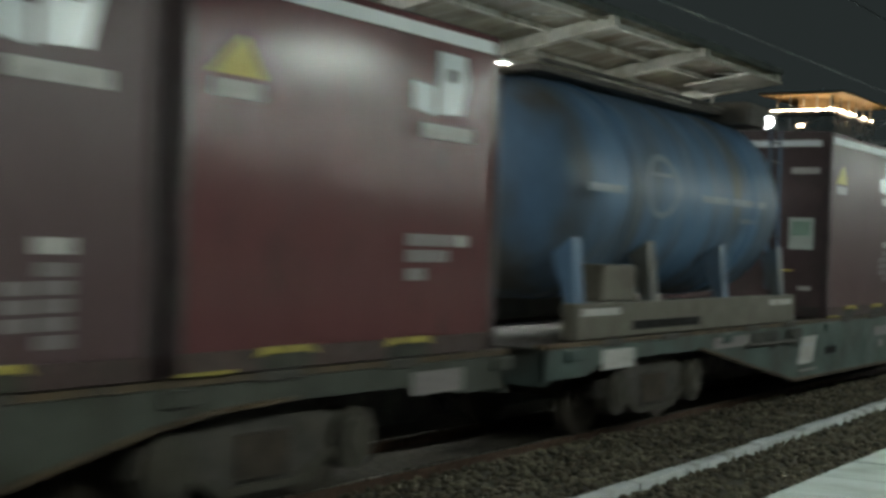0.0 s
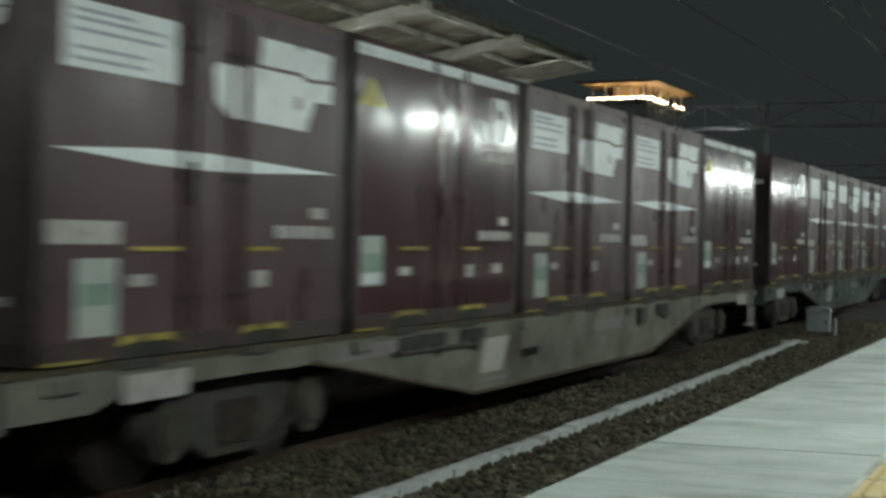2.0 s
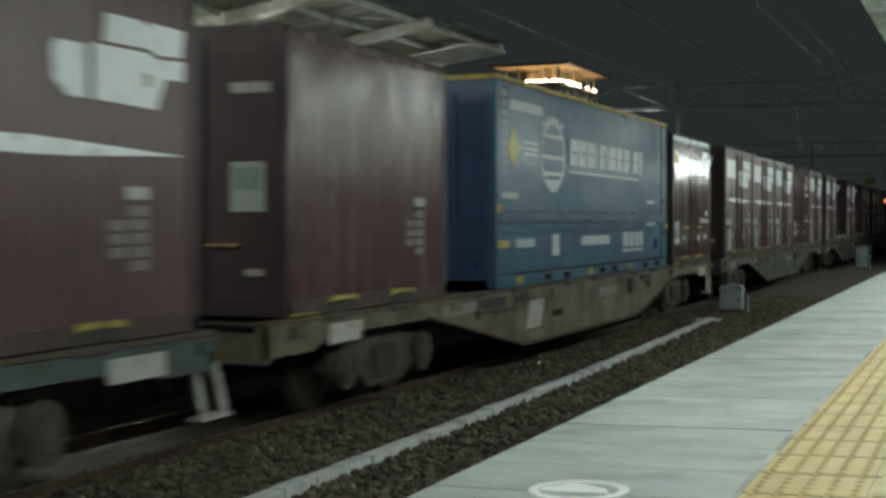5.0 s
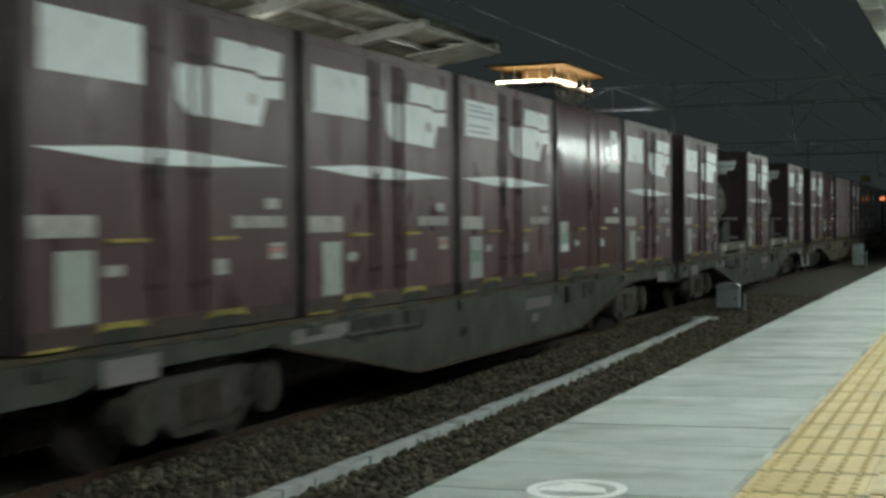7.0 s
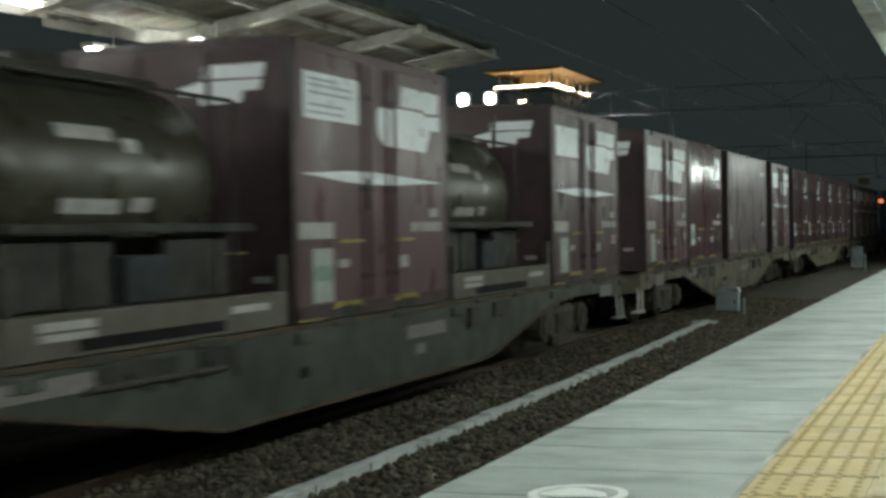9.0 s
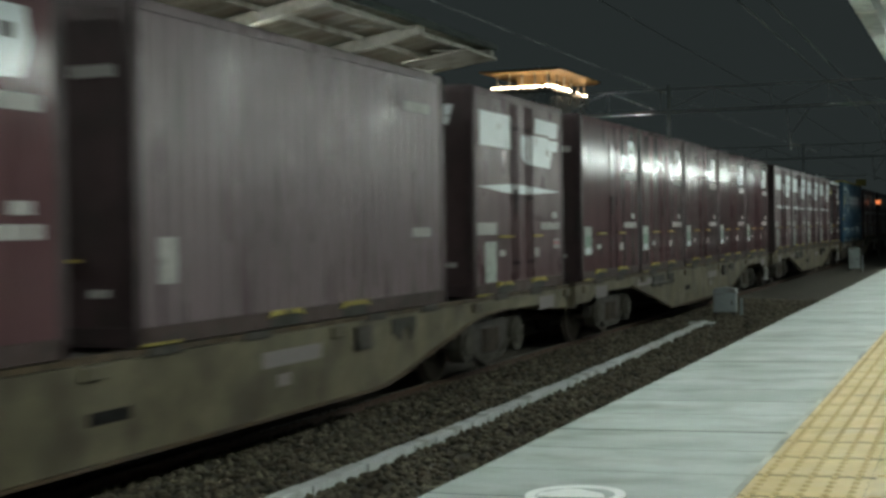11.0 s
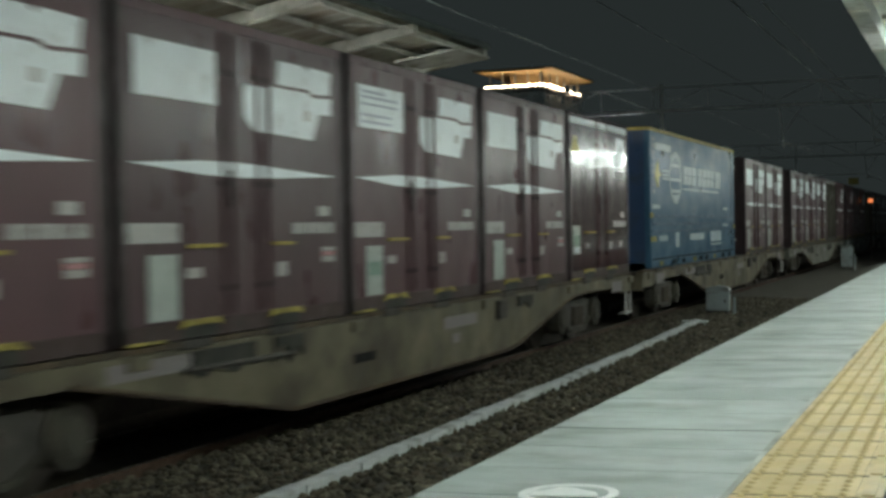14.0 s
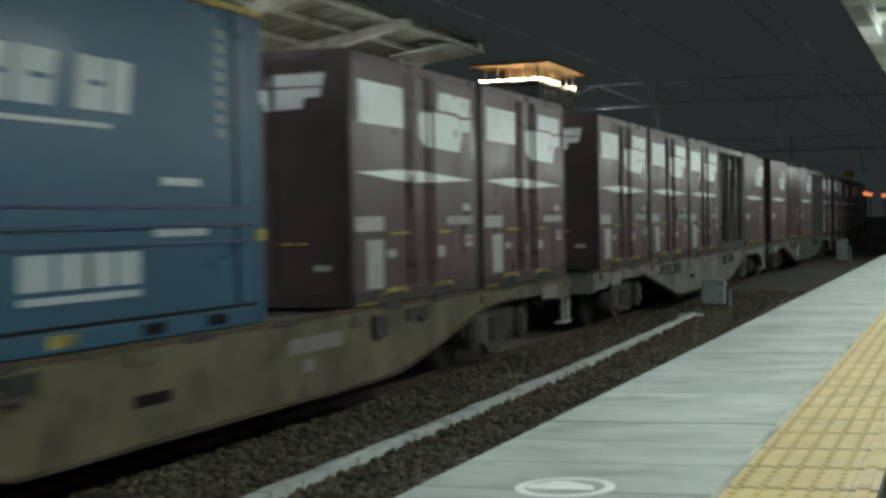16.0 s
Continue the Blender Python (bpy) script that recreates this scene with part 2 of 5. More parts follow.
# ---- mesh helpers ----
def box(bm, x0, x1, y0, y1, z0, z1, bevel=0.0):
    r = bmesh.ops.create_cube(bm, size=1, matrix=Matrix.LocRotScale(((x0 + x1) / 2, (y0 + y1) / 2, (z0 + z1) / 2), None, (abs(x1 - x0), abs(y1 - y0), abs(z1 - z0))))
    if bevel:
        edges = list({e for v in r["verts"] for e in v.link_edges})
        bmesh.ops.bevel(bm, geom=edges, offset=bevel, segments=2, affect="EDGES", profile=0.6)
    return bm


def boxes(*rows, bevel=0.0):
    bm = bmesh.new()
    for r in rows:
        box(bm, *r, bevel=bevel)
    return bm


def cyl(bm, p, q, r, seg=16, r2=None):
    p, q = Vector(p), Vector(q)
    m = Matrix.Translation((p + q) / 2) @ (q - p).to_track_quat("Z", "Y").to_matrix().to_4x4()
    bmesh.ops.create_cone(bm, cap_ends=True, segments=seg, radius1=r, radius2=r if r2 is None else r2, depth=(q - p).length, matrix=m)
    return bm


def rods(*rows, seg=10):
    bm = bmesh.new()
    for p, q, r in rows:
        cyl(bm, p, q, r, seg)
    return bm


def prism(points, axis, lo, hi):
    """A closed outline of (a, b), drawn out along one axis: 'x' takes (y, z), 'z' takes (x, y), 'y' takes (x, z)."""
    bm = bmesh.new()
    put = {"x": lambda a, b, c: (c, a, b), "y": lambda a, b, c: (a, c, b), "z": lambda a, b, c: (a, b, c)}[axis]
    rings = [[bm.verts.new(put(a, b, c)) for a, b in points] for c in (lo, hi)]
    k = len(points)
    for i in range(k):
        bm.faces.new((rings[0][i], rings[0][(i + 1) % k], rings[1][(i + 1) % k], rings[1][i]))
    bm.faces.new(rings[0][::-1])
    bm.faces.new(rings[1])
    bmesh.ops.recalc_face_normals(bm, faces=bm.faces)
    return bm


def lathe(profile, axis_origin, seg=32):
    """Turns (along y, radius) rows round an axis parallel to y."""
    bm = bmesh.new()
    o = Vector(axis_origin)
    rings = []
    for y, r in profile:
        rings.append([bm.verts.new(o + Vector((r * math.cos(a), y, r * math.sin(a)))) for a in (2 * math.pi * i / seg for i in range(seg))])
    for a, b in zip(rings, rings[1:]):
        for i in range(seg):
            bm.faces.new((a[i], a[(i + 1) % seg], b[(i + 1) % seg], b[i]))
    bm.faces.new(rings[0])
    bm.faces.new(rings[-1][::-1])
    bmesh.ops.recalc_face_normals(bm, faces=bm.faces)
    return bm


def band(outer, inner, at, n=40):
    """A flat closed ring: at(q, angle) gives the place for the radius q."""
    bm = bmesh.new()
    rings = [[bm.verts.new(at(q, 2 * math.pi * i / n)) for i in range(n)] for q in (outer, inner)]
    for i in range(n):
        k = (i + 1) % n
        bm.faces.new((rings[0][i], rings[0][k], rings[1][k], rings[1][i]))
    bmesh.ops.recalc_face_normals(bm, faces=bm.faces)
    bmesh.ops.solidify(bm, geom=bm.faces[:], thickness=0.003)
    return bm


def mesh_of(name, bm, mat, smooth=False):
    me = bpy.data.meshes.new(name)
    bm.to_mesh(me)
    bm.free()
    me.materials.append(mat)
    if smooth:
        me.polygons.foreach_set("use_smooth", [True] * len(me.polygons))
        me.set_sharp_from_angle(angle=radians(40))
    return me


def part(name, bm, mat, parent, label="", smooth=False):
    ob = new(name, mesh_of(name, bm, mat, smooth))
    ob.parent = parent
    if label:
        ob["label"] = label
    return ob


def piece(name, me, parent, m=Matrix()):
    ob = new(name, me)
    ob.parent = parent
    ob.matrix_basis = m
    return ob


def thing(name, label, category, group="", kind="", at=(0, 0, 0)):
    ob = new(name)
    ob.location = at
    return tagged(ob, label, category, group, kind)


def solid(name, bm, mat, label, category, group="", kind="", smooth=False):
    return tagged(new(name, mesh_of(name, bm, mat, smooth)), label, category, group, kind)


# ---- ground, track, platforms ----
TRACK = -6.92
GROUND = -0.16


def build_ground():
    # one sheet to the horizon, finer near the line, with a low ballast shoulder under the track
    xs = [-900, -200, -60, -20] + [-9.2 + 0.2 * i for i in range(56)] + [10, 60, 200, 900]
    ys = [-900, -100, -20] + [0.5 * i for i in range(121)] + [80, 120, 250, 900]
    verts, faces = [], []
    for y in ys:
        for x in xs:
            d = abs(x - TRACK)
            z = GROUND + (0.05 * max(0, min(1, (2.4 - d) / 0.8)))
            verts.append((x, y, z + 0.018 * noise.noise((x * 1.7, y * 1.7, 0)) * (d < 9)))
    w = len(xs)
    for j in range(len(ys) - 1):
        for i in range(w - 1):
            a = j * w + i
            faces.append((a, a + 1, a + w + 1, a + w))
    me = bpy.data.meshes.new("ground")
    me.from_pydata(verts, [], faces)
    me.materials.append(M["ballast"])
    tagged(new("ground", me), "dark brown track ballast beside the line", "ground", kind="structure")


def build_stones():
    rng = np.random.default_rng(5)
    ico = bmesh.new()
    bmesh.ops.create_icosphere(ico, subdivisions=1, radius=1)
    base = np.array([v.co[:] for v in ico.verts])
    tri = np.array([[v.index for v in f.verts] for f in ico.faces])
    ico.free()
    n = 24000
    y = 3.0 + 33 * rng.random(n) ** 1.5
    x = -6.35 + 3.75 * rng.random(n)
    size = 0.020 + 0.028 * rng.random(n) ** 1.5
    verts = np.empty((n, len(base), 3))
    for i in range(n):
        p = base * (1 + 0.35 * (rng.random((len(base), 1)) - 0.5)) * size[i] * np.array([1.15, 1.0, 0.75])
        a = rng.random() * 6.28
        ca, sa = math.cos(a), math.sin(a)
        verts[i] = np.column_stack((p[:, 0] * ca - p[:, 1] * sa, p[:, 0] * sa + p[:, 1] * ca, p[:, 2])) + (x[i], y[i], GROUND + 0.036 * max(0.0, min(1.0, (2.4 - abs(x[i] - TRACK)) / 0.8)) + 0.025 + 0.02 * rng.random())
    faces = (tri[None] + (np.arange(n) * len(base))[:, None, None]).reshape(-1, 3)
    me = bpy.data.meshes.new("ballast_stones")
    me.from_pydata(verts.reshape(-1, 3).tolist(), [], faces.tolist())
    me.materials.append(M["stone"])
    tagged(new("ballast_stones", me), "loose brown crushed stones between line and platform", "ballast", kind="stuff")


def build_track():
    track = thing("railway_track", "narrow gauge track with brown rails on grimy sleepers", "track", kind="structure")
    prof = [(-0.062, -0.15), (0.062, -0.15), (0.062, -0.138), (0.010, -0.125), (0.009, -0.045), (0.032, -0.036), (0.032, -0.006), (0.026, -0.001), (-0.026, -0.001), (-0.032, -0.006), (-0.032, -0.036), (-0.009, -0.045), (-0.010, -0.125), (-0.062, -0.138)]
    for s in (-1, 1):
        r = part("rail", prism([(TRACK + s * 0.566 + a, b) for a, b in prof], "y", -60, 320), M["rail"], track)
        part("rail_head", boxes((TRACK + s * 0.566 - 0.024, TRACK + s * 0.566 + 0.024, -60, 320, -0.003, 0.0)), M["rail_head"], r, "shiny worn running surface")
    me = mesh_of("sleeper", boxes((-1.0, 1.0, -0.11, 0.11, -0.17, -0.145), (-1.02, 1.02, -0.12, 0.12, -0.30, -0.17), bevel=0.008), M["sleeper"])
    for i in range(110):
        piece("sleeper", me, track, Matrix.Translation((TRACK, -4 + 0.62 * i, 0.005)))


def build_platform():
    edge, top = -1.385, 1.178
    core = [(edge + 0.02, -0.4), (edge + 0.02, 0.93), (edge + 0.02, top - 0.06), (-0.615, top - 0.045), (0.0, top - 0.02), (7.0, top - 0.02), (7.0, -0.4)]
    platform = solid("platform", prism(core, "y", -40, 300), M["concrete"], "pale concrete station platform beside the track", "platform", kind="structure")
    return platform, edge, top


def build_far_platform():
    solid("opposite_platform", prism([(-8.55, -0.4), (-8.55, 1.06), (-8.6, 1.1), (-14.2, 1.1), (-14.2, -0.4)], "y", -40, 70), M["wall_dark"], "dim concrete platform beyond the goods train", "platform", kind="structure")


build_ground()
build_track()
build_far_platform()
PLATFORM, EDGE, TOP = build_platform()


# ---- opposite canopy ----
def build_far_canopy():
    c = thing("opposite_canopy", "butterfly canopy with cream steel beams over the opposite platform", "canopy", kind="structure")
    tip, mid, far = (-8.62, 5.12), (-11.2, 4.70), (-13.6, 5.12)
    y0, y1 = -22.0, 24.25
    # ridged sheet laid on the beams
    n = 220
    bm = bmesh.new()
    rows = []
    for j in range(n + 1):
        y = y0 + (y1 - y0) * j / n
        dz = 0.03 * (j % 2)
        rows.append([bm.verts.new((x, y, z + 0.20 + dz + t)) for t in (0, 0.02) for x, z in ((tip, mid, far) if t == 0 else (far, mid, tip))])
    for a, b in zip(rows, rows[1:]):
        for i in range(6):
            bm.faces.new((a[i], a[(i + 1) % 6], b[(i + 1) % 6], b[i]))
    bmesh.ops.recalc_face_normals(bm, faces=bm.faces)
    part("roof_sheet", bm, M["sheet"], c, "stained cream corrugated sheet")
    for x0, s in ((tip, 1), (far, -1)):
        part("fascia", boxes((x0[0] - 0.02, x0[0] + 0.03, y0, y1, x0[1] + 0.14, x0[1] + 0.25)), M["fascia"], c, "dark eaves fascia")
    beam = lambda a, b: [(a[0], a[1] - 0.0), (a[0], a[1] + 0.16), (b[0], b[1] + 0.16), (b[0], b[1] - 0.06)]
    ys = [24.05 - 3.42 * i for i in range(14)]
    for y in ys:
        for e in (tip, far):
            part("beam", prism(beam(e, mid), "y", y - 0.10, y + 0.10), M["steel_dim"], c)
            d = 1 if e is tip else -1
            part("brace", rods(((e[0] - 0.1 * d, y - 0.1, e[1] + 0.1), (e[0] - 0.85 * d, y - 1.0, e[1] + 0.06), 0.022), seg=6), M["steel_dim"], c)
    for y in ys[::2]:
        part("column", boxes((mid[0] - 0.13, mid[0] + 0.13, y - 0.13, y + 0.13, 1.1, mid[1]), bevel=0.015), M["steel_dim"], c)
    for f in (0.12, 0.42, 0.75):
        for e in (tip, far):
            x, z = e[0] + (mid[0] - e[0]) * f, e[1] + (mid[1] - e[1]) * f
            part("purlin", boxes((x - 0.04, x + 0.04, y0, y1, z + 0.12, z + 0.20)), M["steel_dim"], c)
    part("end_panel", prism([(tip[0], tip[1] - 0.02), (tip[0], tip[1] + 0.01), (tip[0] - 1.28, tip[1] - 0.17), (tip[0] - 1.28, tip[1] - 0.20)], "y", 22.65, 24.3), M["steel_dim"], c, "smooth cream soffit panel at the canopy's end")
    part("downpipe", rods(((-9.9, 24.0, 1.1), (-9.9, 24.0, 4.9), 0.04)), M["steel_dim"], c)
    # tube lights; the inner row at x=-12.2 is added to brighten the canopy
    for i in range(14):
        y = 21.6 - 4.6 * (i % 7)
        lamp = thing("tube_light", "lit twin fluorescent tube under the opposite canopy", "ceiling lamp", "tubes under opposite canopy", at=(-10.4 if i < 7 else -12.2, y, 4.62))
        part("housing", boxes((-0.12, 0.12, -0.65, 0.65, 0.0, 0.07), bevel=0.01), M["steel_dim"], lamp)
        for x in (-0.06, 0.06):
            part("tube", rods(((x, -0.58, -0.03), (x, 0.58, -0.03), 0.018), seg=8), M["far_tube"], lamp)
        part("rod", rods(((0, 0, 0.06), (0, 0, 0.3), 0.012), seg=6), M["steel_white"], lamp)


def build_near_canopy():
    c = thing("platform_canopy", "white steel canopy over the platform", "canopy", kind="structure")
    part("roof_sheet", prism([(-1.05, 4.32), (3.0, 4.46), (7.0, 4.32), (7.0, 4.36), (3.0, 4.5), (-1.05, 4.36)], "y", -30, 95), M["steel_white"], c)
    part("gutter", prism([(-1.25, 4.12), (-1.05, 4.12), (-1.05, 4.36), (-1.08, 4.36), (-1.08, 4.16), (-1.22, 4.16), (-1.22, 4.34), (-1.25, 4.34)], "y", -30, 95), M["gutter"], c, "dull white eaves gutter")
    for i in range(24):
        y = 0.6 + 1.8 * i
        part("gutter_bracket", boxes((-1.256, -1.03, y - 0.025, y + 0.025, 4.112, 4.130), (-1.258, -1.246, y - 0.025, y + 0.025, 4.112, 4.345)), M["steel_dim"], c, "gutter bracket")
    for i in range(40):
        y = 1.2 + 1.2 * i
        part("roof_rib", boxes((-1.02, 2.9, y - 0.02, y + 0.02, 4.27, 4.325)), M["steel_dim"], c)
    for i in range(26):
        y = -29 + 4.9 * i
        part("beam", prism([(-1.0, 4.2), (3.0, 4.02), (7.0, 4.2), (7.0, 4.3), (3.0, 4.44), (-1.0, 4.3)], "y", y - 0.08, y + 0.08), M["steel_white"], c)
        part("column", boxes((2.88, 3.12, y - 0.12, y + 0.12, 1.08, 4.05), bevel=0.01), M["steel_white"], c)
    for x in (-0.75, 0.6, 1.7):
        part("purlin", boxes((x - 0.035, x + 0.035, -30, 95, 4.24, 4.32)), M["steel_white"], c)
    part("duct", boxes((-0.62, -0.38, -30, 95, 4.06, 4.12), bevel=0.01), M["steel_white"], c, "white lamp channel")
    for i in range(20):
        y = -14.4 + 4.0 * i
        lamp = thing("tube_light", "lit twin fluorescent tube under the platform canopy", "ceiling lamp", "tubes under platform canopy", at=(-0.5, y, 4.0))
        part("housing", boxes((-0.11, 0.11, -0.66, 0.66, 0.0, 0.06), bevel=0.01), M["steel_white"], lamp)
        for x in (-0.06, 0.06):
            part("tube", rods(((x, -0.58, -0.028), (x, 0.58, -0.028), 0.018), seg=8), M["tube"], lamp)


build_far_canopy()
build_near_canopy()


# ---- distance ----
def build_tower():
    x0, x1, y0, y1 = -44.4, -36.5, 120.0, 135.0
    b = thing("tower_building", "dark glazed building with a lit overhanging timber roof", "building", at=(0, 0, 0))
    part("wall", boxes((x0 + 0.9, x1 - 1.1, y0 + 1.0, y1 - 1.0, GROUND, 14.6)), M["facade"], b)
    part("parapet", boxes((x0 + 0.7, x1 - 1.0, y0 + 0.65, y1 - 0.65, 14.75, 15.05)), M["facade"], b)
    part("lantern_wall", boxes((x0 + 2.6, x1 - 2.7, y0 + 3.6, y1 - 2.6, 14.6, 16.55)), M["timber"], b, "warm lit timber wall")
    part("roof", prism([(x0, 16.62), (x0 + 0.9, 16.50), (x1 - 0.9, 16.50), (x1, 16.62), (x1, 16.76), (x0, 16.76)], "y", y0, y1), M["timber"], b, "flat overhanging timber roof")
    for i in range(5):
        x = x0 + 1.4 + (x1 - x0 - 2.9) * i / 4
        part("post", boxes((x - 0.06, x + 0.06, y0 + 1.15, y0 + 1.3, 15.05, 16.5)), M["facade"], b)
    for i in range(6):
        y = y0 + 1.3 + 2.4 * i
        part("post", boxes((x1 - 1.4, x1 - 1.25, y - 0.07, y + 0.07, 15.05, 16.5)), M["facade"], b)
    for i in range(20):
        z = 15.10 + 0.05 * math.sin(i * 2.3)
        w = 0.12 + 0.05 * math.sin(i * 4.1)
        part("bulb", boxes((x0 + 1.0 + 0.31 * i, x0 + 1.0 + w + 0.31 * i, y0 + 0.75, y0 + 0.92, z, z + 0.13), bevel=0.04), M["warm"], b)
    for i in range(12):
        if 5 < i < 8:
            continue
        part("bulb", boxes((x1 - 0.95, x1 - 0.8, y0 + 1.6 + 0.95 * i, y0 + 2.0 + 0.95 * i, 15.10, 15.24), bevel=0.04), M["warm"], b)
    for x in (-40.95, -40.55):
        part("window", boxes((x, x + 0.18, y0 + 0.94, y0 + 1.0, 13.62, 13.88)), M["warm"], b, "small lit window")
    part("antenna", rods(((-40.6, 127, 16.7), (-40.6, 127, 17.9), 0.05), seg=6), M["mast"], b)


def build_gantry(y, label):
    g = thing("overhead_line_gantry", label, "gantry", "overhead line gantries", at=(0, y, 0))
    xa, xb, za, zb = -21.5, 1.2, 7.15, 8.2
    part("bottom_chord", boxes((xa, xb, -0.07, 0.07, za - 0.075, za + 0.075)), M["mast"], g)
    part("top_chord", boxes((xa, xb, -0.04, 0.04, zb - 0.04, zb + 0.04)), M["mast"], g)
    n = 9
    step = (xb - xa) / n
    for i in range(n):
        x = xa + step * i
        part("strut", rods(((x, 0, za), (x, 0, zb), 0.03), seg=6), M["mast"], g)
        p, q = ((x, 0, za), (x + step, 0, zb)) if i % 2 else ((x, 0, zb), (x + step, 0, za))
        part("diagonal", rods((p, q, 0.026), seg=6), M["mast"], g)
    for x in (xa, xb):
        part("mast", boxes((x - 0.11, x + 0.11, -0.11, 0.11, GROUND, 8.4), bevel=0.01), M["mast"], g)
    part("mast", boxes((-13.63, -13.47, -0.09, 0.09, GROUND, 8.4), bevel=0.01), M["mast"], g)
    for x in (TRACK, -3.0):
        part("drop_arm", rods(((x - 1.3, 0, za), (x - 1.1, 0, 5.2), 0.04), ((x - 0.2, 0, za), (x - 1.1, 0, 5.9), 0.03), seg=6), M["mast"], g)
        part("registration_arm", rods(((x - 1.1, 0, 5.5), (x, 0, 5.1), 0.025), seg=6), M["mast"], g)
        part("insulator", rods(((x - 1.1, 0, 5.45), (x - 0.8, 0, 5.38), 0.06), seg=8), M["porcelain"], g)


def wire(name, label, x, z, radius, y0=-30, y1=240, sag=0.0):
    n = 40
    pts = [(x, y0 + (y1 - y0) * i / n, z - sag * (1 - (2 * ((y0 + (y1 - y0) * i / n) % 50) / 50 - 1) ** 2)) for i in range(n + 1)]
    bm = bmesh.new()
    rings = [[bm.verts.new((p[0] + radius * math.cos(a), p[1], p[2] + radius * math.sin(a))) for a in (0.0, 1.256, 2.513, 3.77, 5.027)] for p in pts]
    for a, b in zip(rings, rings[1:]):
        for i in range(5):
            bm.faces.new((a[i], a[(i + 1) % 5], b[(i + 1) % 5], b[i]))
    solid(name, bm, M["wire"], label, "wire", "overhead wires")


build_tower()
build_gantry(62.0, "galvanised lattice gantry spanning the tracks")
build_gantry(112.0, "galvanised lattice gantry spanning the tracks far off")
wire("contact_wire", "dark contact wire over the goods train", TRACK, 4.98, 0.008)
wire("messenger_wire", "dark messenger wire over the goods train", TRACK, 6.45, 0.009, sag=0.15)
wire("feeder_wire", "dark feeder wire above the near ballast", -3.42, 5.26, 0.014)
wire("feeder_wire", "dark upper feeder wire above the near ballast", -3.42, 5.76, 0.014, sag=0.04)


def build_floodlights():
    for x, y, z in ((-19.46, 52.0, 7.0), (-15.95, 64.0, 5.94)):
        f = thing("twin_floodlight", "pair of glaring white floodlights on a pole", "floodlight", "floodlights", at=(x, y, 0))
        part("pole", rods(((0, 0.3, GROUND), (0, 0.3, z - 0.1), 0.08)), M["mast"], f)
        part("crossbar", boxes((-0.9, 0.9, 0.2, 0.3, z - 0.1, z)), M["mast"], f)
        for s in (-0.6, 0.6):
            h = part("lamp_head", boxes((s - 0.30, s + 0.30, -0.02, 0.22, z - 0.13, z + 0.47), bevel=0.03), M["mast"], f)
            part("lens", rods(((s, -0.05, z + 0.17), (s, -0.02, z + 0.17), 0.22), seg=20), M["flood"], h)


def build_far_lamps():
    # the one at y=75 is added, standing for amber glimmer along the train
    for x, y, z, r in ((-13.7, 152, 3.7, 0.3), (-10.0, 150, 3.75, 0.22), (-8.6, 150, 3.6, 0.25), (-5.22, 75.0, 2.86, 0.13)):
        s = thing("signal_lamp", "far amber lamp on a low post", "signal", "far amber lamps", at=(x, y, 0))
        part("post", rods(((0, 0, GROUND), (0, 0, z), 0.05), seg=8), M["grime"], s)
        part("lens", boxes((-r, r, -0.12, 0.0, z, z + r * 1.5), bevel=0.04), M["amber"], s)


def build_sign():
    s = thing("line_sign", "small yellow sign board on a bracket over the line", "sign", at=(-6.9, 85.0, 0))
    part("post", rods(((-2.6, 0.1, GROUND), (-2.6, 0.1, 4.9), 0.07), ((-2.6, 0.1, 4.75), (0.3, 0.1, 4.75), 0.04)), M["mast"], s)
    part("board", boxes((-0.3, 0.3, 0.0, 0.04, 4.1, 4.5), bevel=0.01), M["warn"], s)


build_floodlights()
build_far_lamps()
build_sign()


def cabinet(at, w, h, label):
    c = thing("trackside_cabinet", label, "cabinet", "trackside cabinets", at=at)
    part("body", boxes((-w / 2, w / 2, -0.10, 0.10, 0.08, h), bevel=0.02), M["cabinet"], c)
    part("lid", prism([(-w / 2 - 0.02, h), (w / 2 + 0.02, h), (w / 2 - 0.03, h + 0.09), (0, h + 0.13), (-w / 2 + 0.03, h + 0.09)], "y", -0.12, 0.12), M["cabinet"], c, "pitched metal lid")
    part("door", boxes((-w / 2 + 0.04, w / 2 - 0.04, -0.112, -0.100, 0.13, h - 0.05), bevel=0.004), M["cabinet"], c)
    part("latch", boxes((w / 2 - 0.1, w / 2 - 0.07, -0.13, -0.112, h * 0.5, h * 0.5 + 0.08)), M["grime"], c)
    for x in (-w / 2 + 0.06, w / 2 - 0.06):
        part("foot", boxes((x - 0.03, x + 0.03, -0.1, 0.1, -0.05, 0.08)), M["grime"], c)
    part("conduit", rods(((w / 2 + 0.1, 0, -0.05), (w / 2 + 0.1, 0, h * 0.75), 0.03)), M["cabinet"], c, "thin grey conduit")


cabinet((-5.28, 29.6, GROUND + 0.05), 0.5, 0.50, "grey metal relay cabinet beside the track")
cabinet((-5.05, 58.5, GROUND + 0.05), 0.45, 0.85, "small pale cabinet on the ballast far along")


# ---- goods train: containers ----
CL, CW, CH = 3.715, 2.45, 2.60
FACE = CW / 2


def stickers(parent, name, mat, rows, x=FACE, label=""):
    """Flat labels on the side wall: rows of (y0, y1, z0, z1)."""
    for y0, y1, z0, z1 in rows:
        part(name, boxes((x + 0.001, x + 0.005, y0, y1, z0, z1)), mat, parent, label)


def outline(parent, name, mat, points, x=FACE, label=""):
    return part(name, prism(points, "x", x + 0.001, x + 0.005), mat, parent, label)


